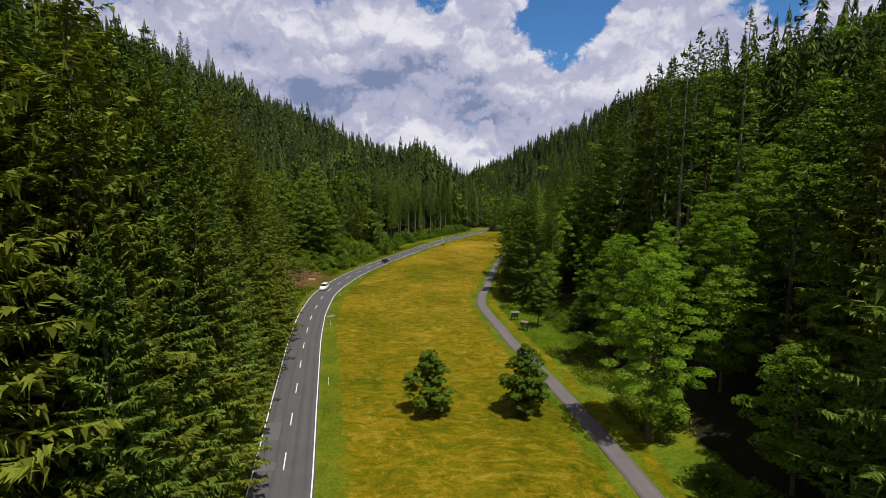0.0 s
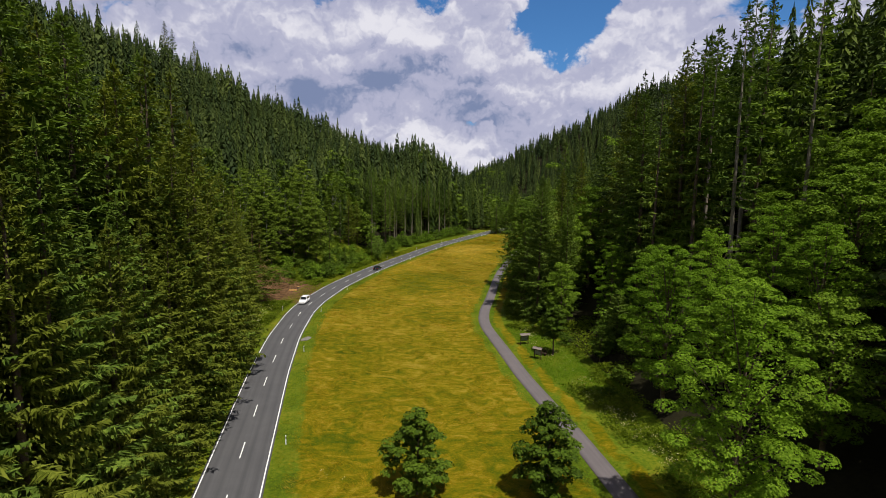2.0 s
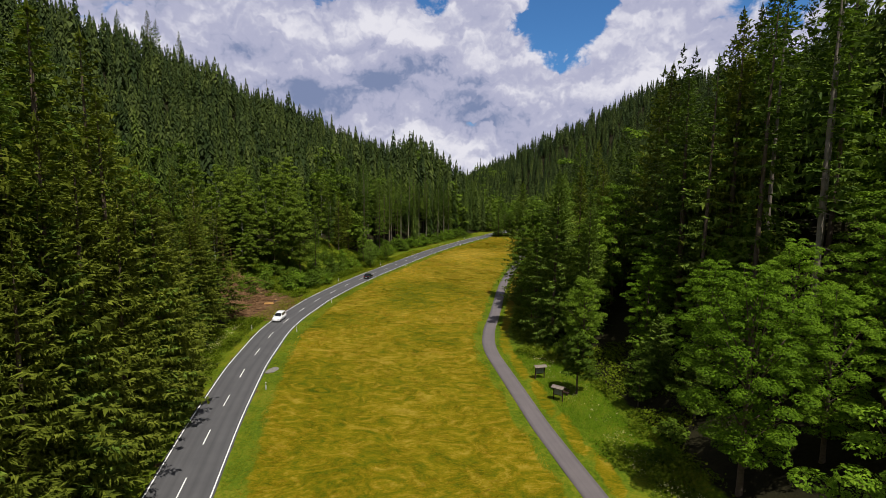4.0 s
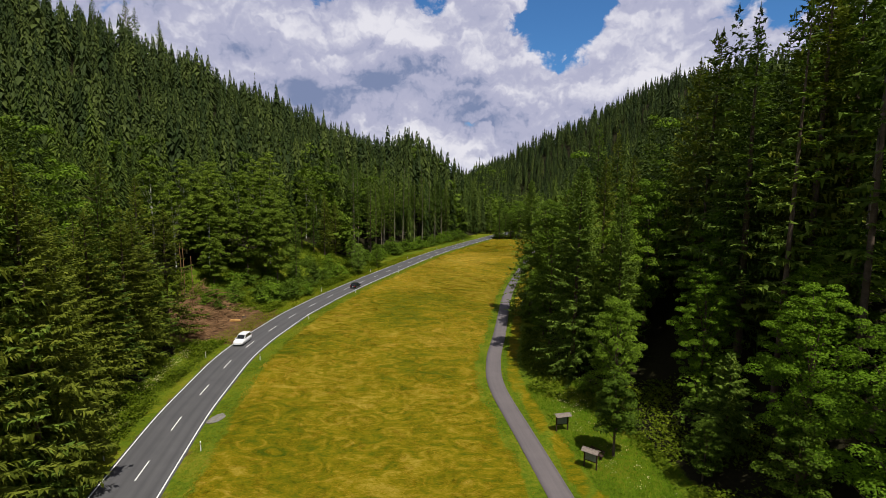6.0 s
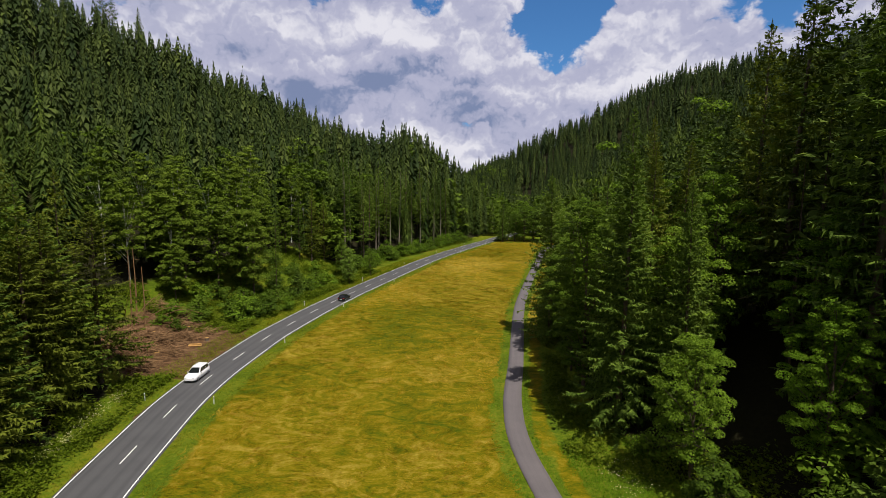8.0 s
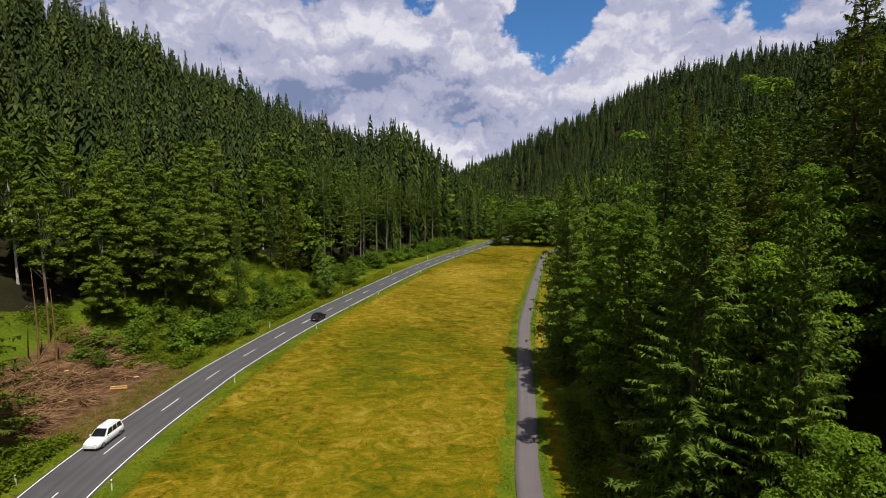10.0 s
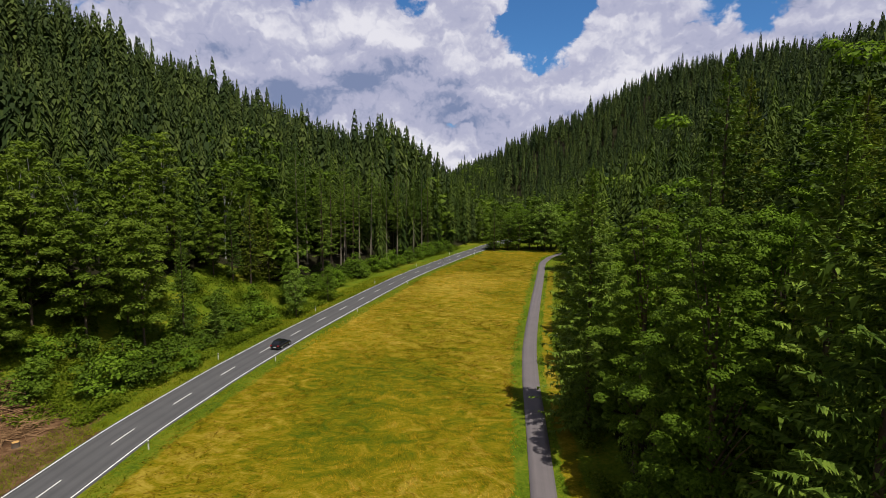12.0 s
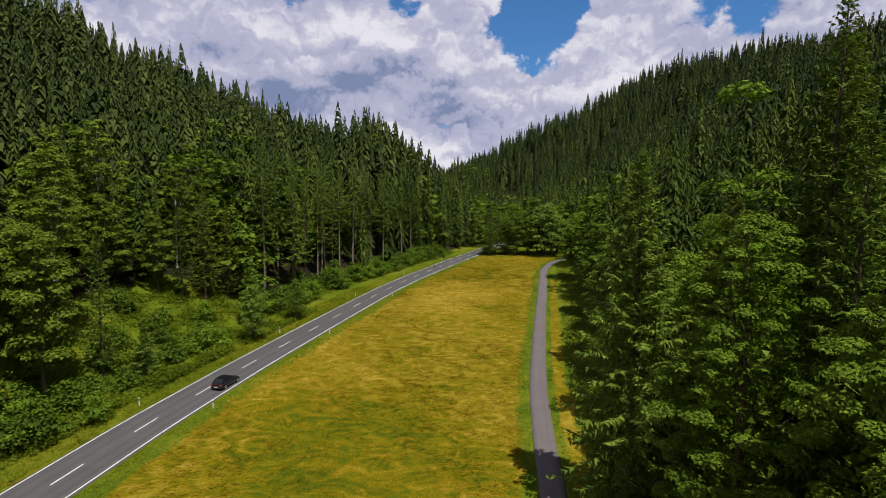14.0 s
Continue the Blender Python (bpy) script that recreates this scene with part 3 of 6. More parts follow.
def shaggy_crown(rng, H, R, base, boughs, slivers, hang=0.5, gap=0.0, inner=0.14):
    """Boughs all round the stem, bowed down and up again at the tips, with short side sprays and hanging curtains of twigs."""
    tris = []
    for i in range(boughs):
        if rng.random() < gap:
            continue
        u = (i // 9 * 9 + 4.5 + rng.normal(0, 2.4)) / boughs
        u = min(max(u, 0.0), 0.995)
        top = 1 - (1 - u) ** 1.12
        z = base + (H - base) * 0.99 * top
        reach = R * (1 - top) ** 0.76 * (0.55 + 0.45 * min(1.0, 4.5 * top + 0.35)) + 0.18
        az = i % 9 * 0.6981 + i // 9 * 1.1 + rng.normal(0, 0.25)
        L = reach * rng.uniform(0.55, 1.14)
        out, side = np.array([np.cos(az), np.sin(az), 0.0]), np.array([-np.sin(az), np.cos(az), 0.0])
        droop = rng.uniform(0.35, 0.75) * (1 - 0.95 * top) - 0.35 * top
        curl = rng.uniform(0.12, 0.42)
        n = max(8, int(slivers * (0.25 + 0.75 * L / R)))
        q = 0.14 + 0.88 * rng.random(n) ** 0.72
        p = np.array([0, 0, z]) + out * (L * q)[:, None] + np.array([0, 0, 1.0]) * (L * (-droop * q + curl * q * q))[:, None]
        sg = np.where(rng.random(n) < 0.5, -1.0, 1.0)
        span = min(0.34 * L, 0.95) * (1.2 - 0.8 * q) * rng.uniform(0.5, 1.3, n) * (48.0 / max(slivers, 48)) ** 0.4 + 0.12
        w = rng.uniform(0.05, 0.13, n) * (0.55 + 0.45 * min(1.0, L / 2.0)) * (1.8 if slivers < 48 else 1.5) * (26.0 / slivers) ** 0.35
        hung = rng.random(n) < 0.55 * hang * (1 - 0.75 * top)
        shift = np.where(hung, rng.uniform(0, 0.75, n) * span, 0.0)
        p = p + side * (sg * shift)[:, None] + out * (0.5 * shift)[:, None] - np.array([0, 0, 1.0]) * (0.25 * shift)[:, None]
        flat = side * (0.80 * sg)[:, None] + out * rng.uniform(0.35, 0.85, n)[:, None] + np.array([0, 0, -1.0]) * rng.uniform(-0.05, 0.50, n)[:, None]
        down = np.array([0, 0, -1.0]) + rng.normal(0, 0.16, (n, 3)) + out * 0.12
        tip = p + np.where(hung[:, None], down * (0.22 + 0.55 * span)[:, None], flat * span[:, None])
        along = out + rng.normal(0, 0.35, (n, 3))
        b = along * w[:, None]
        tris.append(np.stack([p - b, p + b, tip], 1))
    if inner:
        # hanging sprays deep in the crown, close to the stem
        n = int(boughs * slivers * inner)
        q = rng.random(n) ** 1.2
        a = rng.uniform(0, 6.2832, n)
        o, e = np.stack([np.cos(a), np.sin(a), 0 * a], -1), np.stack([-np.sin(a), np.cos(a), 0 * a], -1)
        rad = R * (1 - q) ** 0.8 * rng.uniform(0.25, 0.62, n) + 0.05
        p = o * rad[:, None] + np.array([0, 0, 1.0]) * (base + (H - base) * 0.97 * q)[:, None]
        L = (0.15 + 0.06 * rad) * rng.uniform(0.6, 1.4, n)
        w = e * (L * rng.uniform(0.16, 0.34, n))[:, None]
        tris.append(np.stack([p - w, p + w, p + (o * 0.55 - np.array([0, 0, 0.8])) * L[:, None]], 1))
    t = np.array([0, 0, H])
    for k in range(6):
        a = k * 1.05
        o = np.array([np.cos(a), np.sin(a), 0])
        tris.append(np.array([[t + (0, 0, 0.45), t + o * 0.04 - (0, 0, 0.8), t + o * 0.16 - (0, 0, 0.5)]]))
    T = np.concatenate(tris)
    return T.reshape(-1, 3), np.arange(len(T) * 3).reshape(-1, 3)


def spruce_trunk(rng, H, r, base, stubs=14):
    bend = rng.normal(0, 0.12, 2)
    parts = [tube([((bend[0] * np.sin(q * 3), bend[1] * np.sin(q * 2.3), H * q - 0.6 * (q == 0)), r * (1.25 if q == 0 else 1) * (1 - q) ** 0.8 + 0.015) for q in (0, 0.04, 0.2, 0.4, 0.6, 0.8, 0.99)], 8)]
    for k in range(stubs):
        z = rng.uniform(0.12 * H, max(base * 1.25, 0.3 * H))
        a = rng.uniform(0, 6.28)
        L = rng.uniform(0.5, 2.2)
        parts.append(stick((0, 0, z), (np.cos(a) * L, np.sin(a) * L, z - rng.uniform(0.0, 0.35) * L), 0.035, 0.008, 3))
    return merge(parts)


def leafy_crown(rng, H, R, base, lumps, leaves, size, shape=1.0, airy=0.25, tri=True):
    """A crown of many small leaf sprays, set on the shells of clumps at the ends of the limbs."""
    cs, rs = [], []
    for k in range(lumps):
        q = (k + 0.5) / lumps
        z = base + (H - base) * (0.10 + 0.86 * q ** 0.9)
        env = R * np.sin(np.pi * min(0.98, (0.16 + 0.80 * q) ** shape)) ** 0.75
        a = k * 2.39996 + rng.normal(0, 0.3)
        d = env * rng.uniform(0.50, 0.95)
        cs.append((np.cos(a) * d, np.sin(a) * d, z + rng.normal(0, 0.25)))
        rs.append(R * 1.55 / lumps ** 0.5 * rng.uniform(0.65, 1.35) * (1.1 - 0.35 * q))
    cs, rs = np.array(cs), np.array(rs)
    w = rs ** 2
    pick = rng.choice(lumps, leaves, p=w / w.sum())
    d = rng.normal(0, 1, (leaves, 3))
    d[:, 2] = np.abs(d[:, 2]) * 0.95 - 0.12
    d /= np.linalg.norm(d, axis=1)[:, None]
    rad = rs[pick] * (1 - airy * rng.random(leaves) ** 1.5)
    p = cs[pick] + d * rad[:, None] * np.array([1.13, 1.13, 0.68])
    p[:, 2] = np.maximum(p[:, 2], 0.25)
    up = d * 0.75 + np.array([0, 0, 0.6]) + rng.normal(0, 0.30, (leaves, 3))
    up /= np.linalg.norm(up, axis=1)[:, None]
    u = np.cross(up, rng.normal(0, 1, (leaves, 3)))
    u /= np.linalg.norm(u, axis=1)[:, None]
    v = np.cross(up, u)
    s = (size * rng.uniform(0.6, 1.35, leaves))[:, None]
    # the inner sprays fill the heart of the crown, larger and fewer
    heart = rng.random(leaves) < 0.07
    hz = rng.random(leaves)
    hr = R * 0.5 * np.sin(np.pi * np.clip(0.12 + 0.80 * hz, 0, 1)) ** 0.8 * rng.random(leaves) ** 0.5
    ha = rng.uniform(0, 6.28, leaves)
    hp = np.stack([np.cos(ha) * hr, np.sin(ha) * hr, base + (H - base) * (0.06 + 0.82 * hz)], -1)
    p = np.where(heart[:, None], hp, p)
    s = np.where(heart[:, None], s * 2.0, s)
    a, b, c = p - u * s * 0.5, p + u * s * 0.5 + v * s * 0.18, p + v * s * 0.95 - up * s * 0.18
    dd = p + v * s * 0.35 - u * s * 0.62
    if tri:
        V = np.stack([a, b, c], 1).reshape(-1, 3)
        return V, np.arange(len(V)).reshape(-1, 3), cs
    V = np.stack([a, b, c, dd], 1).reshape(-1, 3)
    i = np.arange(leaves)[:, None] * 4
    return V, np.concatenate([i + [0, 1, 2], i + [0, 2, 3]]), cs


def leafy_trunk(rng, H, r, base, cs, limbs=12):
    top = np.array([rng.normal(0, 0.2), rng.normal(0, 0.2), H * 0.82])
    rings = [((top[0] * q * q, top[1] * q * q, top[2] * q - 0.5 * (q == 0)), r * (1.3 if q == 0 else 1) * (1 - q) ** 0.7 + 0.02) for q in (0, 0.05, 0.25, 0.5, 0.75, 1.0)]
    parts = [tube(rings, 8)]
    for c in cs[:: max(1, len(cs) // limbs)]:
        z = max(base * 0.7, c[2] * 0.62)
        q = z / top[2]
        a = np.array([top[0] * q * q, top[1] * q * q, z])
        m = a * 0.45 + c * 0.55 + np.array([0, 0, 0.25])
        parts += [stick(a, m, r * 0.32, r * 0.18, 4), stick(m, c, r * 0.18, 0.02, 4)]
    return merge(parts)


def tree_thing(name, crown, trunk, leaf, bark):
    """An Empty at the foot with a trunk and a crown."""
    ob = new(name)
    for part_name, (v, f), mat in (("trunk", trunk, bark), ("crown", crown, leaf)):
        p = new(part_name, mesh_of(part_name, v, f, [mat], flat=part_name == "crown"))
        p.parent = ob
    return ob


class Kind:
    """A kind of tree: some grown variants, of which every tree is one, turned and scaled."""

    def __init__(self, name, makers, label, category, group, height):
        self.name, self.makers, self.label, self.category, self.group, self.height = name, makers, label, category, group, height
        self.protos = [None] * len(makers)
        self.count = 0

    def plant(self, rng, x, y, h, label="", sink=0.2, slim=1.0, variant=None):
        k = self.count % len(self.makers) if variant is None else variant
        self.count += 1
        s = h / self.height
        m = Matrix.LocRotScale((x, y, float(land(x, y)) - sink), Euler((rng.normal(0, 0.012), rng.normal(0, 0.012), rng.uniform(0, 6.28))), (s * slim, s * slim, s))
        if self.protos[k] is None:
            ob = self.protos[k] = self.makers[k]()
            ob.matrix_basis = m
            tagged(ob, self.label, self.category, self.group)
        else:
            base = self.protos[k]
            keep = base.matrix_basis.copy()
            base.matrix_basis = Matrix.Identity(4)
            ob = copy_thing(base, m)
            base.matrix_basis = keep
        if label:
            ob["label"] = label
        return ob


def spruce_maker(seed, H, R, base, whorls, per, st, mat, hang=0.35, gap=0.0, bark=None, name="spruce_tree"):
    def make():
        rng = np.random.default_rng(seed)
        return tree_thing(name, shaggy_crown(rng, H, R, base, whorls * per, st, hang, gap, 0.0 if bark else 0.09), spruce_trunk(rng, H, H * (0.0075 if bark else 0.011), base), mat, bark or BARK)
    return make


def leafy_maker(seed, H, R, base, lumps, leaves, size, mat, bark, name, shape=1.0, airy=0.25, r=0.2, limbs=12):
    def make():
        rng = np.random.default_rng(seed)
        v, f, cs = leafy_crown(rng, H, R, base, lumps, leaves, size, shape, airy)
        return tree_thing(name, (v, f), leafy_trunk(rng, H, r, base, cs, limbs), mat, bark)
    return make


SPRUCE_LABEL = "tall dark green spruce with drooping needled boughs"
spruce_kind = Kind("spruce_tree", [spruce_maker(10 + k, 30, R, b, 26, 10, 26, m, h, g) for k, (R, b, m, h, g) in enumerate(((4.9, 3, SPRUCE, 0.35, 0.0), (5.2, 4, SPRUCE_OLIVE, 0.5, 0.03), (4.6, 4, SPRUCE, 0.4, 0.03), (5.1, 2.5, SPRUCE_OLIVE, 0.5, 0.0)))],
                   SPRUCE_LABEL, "spruce tree", "spruces along the forest edge", 30)
near_kind = Kind("spruce_tree", [spruce_maker(20 + k, 30, R, b, 34, 9, 50, m, h, g) for k, (R, b, m, h, g) in enumerate(((5.3, 2.0, SPRUCE, 0.4, 0.0), (5.6, 3, SPRUCE_OLIVE, 0.5, 0.04), (5.0, 2, SPRUCE_OLIVE, 0.45, 0.0)))],
                 SPRUCE_LABEL, "spruce tree", "spruces along the forest edge", 30)
fir_kind = Kind("spruce_tree", [spruce_maker(30 + k, 30, 5.8, 1.0, 50, 9, 74, SPRUCE_BRIGHT, 0.3) for k in range(2)],
                "broad dense spruce green down to the ground", "spruce tree", "spruces beside the cycle path", 30)
fine_kind = Kind("spruce_tree", [spruce_maker(35 + k, 30, 5.2, 2.0, 36, 9, 100, (SPRUCE_OLIVE, SPRUCE)[k], 0.5, 0.03) for k in range(2)],
                 SPRUCE_LABEL, "spruce tree", "spruces along the forest edge", 30)
bare_kind = Kind("spruce_tree", [spruce_maker(40 + k, 34, 3.4, 9 + 4 * k, 17, 9, 24, SPRUCE, 0.4, 0.08, BARK_PALE if k else BARK) for k in range(3)],
                 "tall spruce with a long bare pale trunk", "spruce tree", "bare-trunked spruces beside the road", 34)
young_kind = Kind("young_spruce", [spruce_maker(60 + k, 9, 2.3, 0.3, 17, 9, 60, SPRUCE_BRIGHT, 0.2, 0.0, name="young_spruce") for k in range(2)],
                  "young bushy spruce green down to the ground", "spruce tree", "young spruces", 9)
grove_kind = Kind("maple_tree", [leafy_maker(190 + k, 26, 5.2, 2.0, 150, 44000, 0.17, LEAF_GROVE, BARK, "maple_tree", 0.92, 0.2, 0.28, 18) for k in range(2)],
                  "tall green maple in dense full leaf", "maple tree", "maples beside the cycle path", 26)
maple_kind = Kind("maple_tree", [leafy_maker(180 + k, 24, 6.0, 2.5, 120, 34000, 0.170, LEAF_MAPLE, BARK, "maple_tree", 0.95, 0.22, 0.3, 16) for k in range(3)],
                  "large bright green maple with a full layered crown", "maple tree", "maples beside the cycle path", 24)
broad_kind = Kind("broadleaf_tree", [leafy_maker(80 + k, 17, 5.4, 2.0, 75, 15000, 0.215, LEAF, BARK, "broadleaf_tree", 1.0, 0.3, 0.24) for k in range(3)],
                  "bright green maple with a full layered crown", "broadleaf tree", "broadleaf trees at the forest edge", 17)
alder_kind = Kind("broadleaf_tree", [leafy_maker(90 + k, 14, 4.0, 1.2, 56, 9000, 0.205, LEAF_DARK, BARK, "broadleaf_tree", 0.9, 0.3, 0.18) for k in range(3)],
                  "dark green broadleaf tree with a dense crown", "broadleaf tree", "broadleaf trees at the forest edge", 14)
bank_kind = Kind("broadleaf_tree", [leafy_maker(95 + k, 16, 4.2, 2.5, 52, 7600, 0.30, LEAF_BIRCH, BARK, "broadleaf_tree", 0.85, 0.35, 0.16) for k in range(3)],
                 "yellow-green broadleaf tree with an airy crown", "broadleaf tree", "broadleaf trees on the bank", 16)
birch_kind = Kind("birch_tree", [leafy_maker(100 + k, 20, 3.6, 5.0, 50, 5600, 0.28, LEAF_BIRCH, BIRCH_BARK, "birch_tree", 0.85, 0.4, 0.15, 9) for k in range(3)],
                  "slender birch with a white trunk and airy crown", "birch tree", "birches on the slope", 20)
lawn_kind = Kind("small_tree", [leafy_maker(170, 9, 2.2, 2.6, 40, 6500, 0.19, LEAF_DARK, BARK, "small_tree", 0.9, 0.25, 0.13)],
                 "small dark green tree with a clear stem beside the boards", "broadleaf tree", "", 9)
meadow_kind = Kind("meadow_tree", [leafy_maker(110 + k, 8, 2.7, 0.4, 52, 7000, 0.24, LEAF_DARK, BARK, "meadow_tree", 0.75, 0.35, 0.12) for k in range(2)],
                   "young round-crowned broadleaf tree standing in the meadow", "broadleaf tree", "young trees in the meadow", 8)
shrub_kind = Kind("shrub", [leafy_maker(120 + k, 3.0, 2.0, 0.05, 16, 900, 0.26, m, BARK, "shrub", 0.7, 0.3, 0.05, 6) for k, m in enumerate((LEAF_DARK, LEAF_DARK, LEAF))],
                  "low green leafy shrub on the bank", "shrub", "shrubs on the bank", 3)
willow_kind = Kind("willow_tree", [leafy_maker(130 + k, 13, 4.6, 1.0, 40, 3000, 0.42, LEAF_WILLOW, BARK, "willow_tree", 0.9, 0.3, 0.18) for k in range(2)],
                   "pale green willow with a rounded crown", "willow tree", "willows at the end of the meadow", 13)


STEM = np.array([[[0.008, 0, 0], [-0.008, 0.004, 0], [0, 0, 0.6]], [[0, 0.008, 0], [0, -0.008, 0], [0, 0, 0.6]]], float)


def tiered_template(rng, tiers, per, R, base=0.06):
    """A spruce of unit height: whorls of hanging boughs that lie over one another like shingles."""
    T = []
    for k in range(tiers):
        q = (k + 0.5) / tiers
        n = max(5, round(per * (1 - 0.5 * q)))
        a0 = rng.uniform(0, 6.28)
        for j in range(n):
            qq = min(max(q + rng.normal(0, 0.35 / tiers), 0.0), 0.985)
            z = base + (0.98 - base) * qq
            a = a0 + 6.2832 * j / n + rng.normal(0, 0.25)
            L = (R * (1 - qq) ** 0.74 * (0.72 + 0.28 * min(1.0, 5 * qq)) + 0.006) * rng.uniform(0.68, 1.22)
            h = 2.2 / tiers * rng.uniform(0.6, 1.4) * (0.55 + 0.45 * (1 - qq))
            o, e = np.array([np.cos(a), np.sin(a), 0]), np.array([-np.sin(a), np.cos(a), 0])
            w = e * L * rng.uniform(1.6, 2.6) / n
            T.append([o * L * 0.45 + w + (0, 0, z + 0.45 * h), o * L * 0.45 - w + (0, 0, z + 0.45 * h), o * L * 1.05 + e * L * rng.normal(0, 0.08) + (0, 0, z - 0.45 * h)])
    T.append([np.array([0.007, 0, 0.93]), np.array([-0.007, 0.004, 0.93]), np.array([0, 0, 1.02])])
    v = np.array(T)
    return np.concatenate([v, STEM]), np.concatenate([np.zeros(len(v), int), np.ones(2, int)])


def grown_template(rng, R):
    """A fuller spruce of unit height for the nearer slopes."""
    v, f = shaggy_crown(rng, 30, R * 33, 3, 126, 9, 0.4, 0.0, 0.3)
    T = v[f] / 30.0
    return np.concatenate([T, STEM]), np.concatenate([np.zeros(len(T), int), np.ones(2, int)])


def leafy_template(rng, leaves):
    v, f, _ = leafy_crown(rng, 1.0, 0.30, 0.10, 22, leaves, 1.45 / leaves ** 0.5, 0.9, 0.3)
    st = np.array([[[0.012, 0, 0], [-0.012, 0.004, 0], [0, 0, 0.6]], [[0, 0.012, 0], [0, -0.012, 0], [0, 0, 0.6]]], float)
    return np.concatenate([v.reshape(-1, 3, 3), st]), np.concatenate([np.zeros(leaves, int), np.ones(2, int)])


def woods(name, spots, templates, mats, label, rng):
    """Many far trees joined into one object: spots are (x, y, height, width factor)."""
    V, S = [], []
    zs = land(spots[:, 0], spots[:, 1])
    for i, (x, y, h, w) in enumerate(spots):
        tv, ts = templates[rng.integers(len(templates))]
        a = rng.uniform(0, 6.28)
        c, s = np.cos(a) * h * w, np.sin(a) * h * w
        p = tv @ np.array([[c, s, 0], [-s, c, 0], [0, 0, h]])
        V.append(p + np.array([x, y, zs[i] - 0.3]))
        S.append(ts)
    tone = np.repeat(rng.random(len(V)), [len(v) * 3 for v in S])
    V, S = np.concatenate(V).reshape(-1, 3), np.concatenate(S)
    me = mesh_of(name, V, np.arange(len(V)).reshape(-1, 3), mats, S)
    me.attributes.new("tone", "FLOAT", "POINT").data.foreach_set("value", tone.astype(np.float32))
    ob = new(name, me)
    return tagged(ob, label, "woods", kind="stuff")


def scatter(rng, x0, x1, y0, y1, step):
    """Jittered rows over a rectangle of the plan, in metres."""
    xs, ys = np.arange(x0, x1, step), np.arange(y0, y1, step)
    X, Y = np.meshgrid(xs, ys)
    X = X + (np.arange(len(ys)) % 2)[:, None] * step / 2
    X, Y = X + rng.uniform(-0.42, 0.42, X.shape) * step, Y + rng.uniform(-0.42, 0.42, X.shape) * step
    return X.ravel(), Y.ravel()



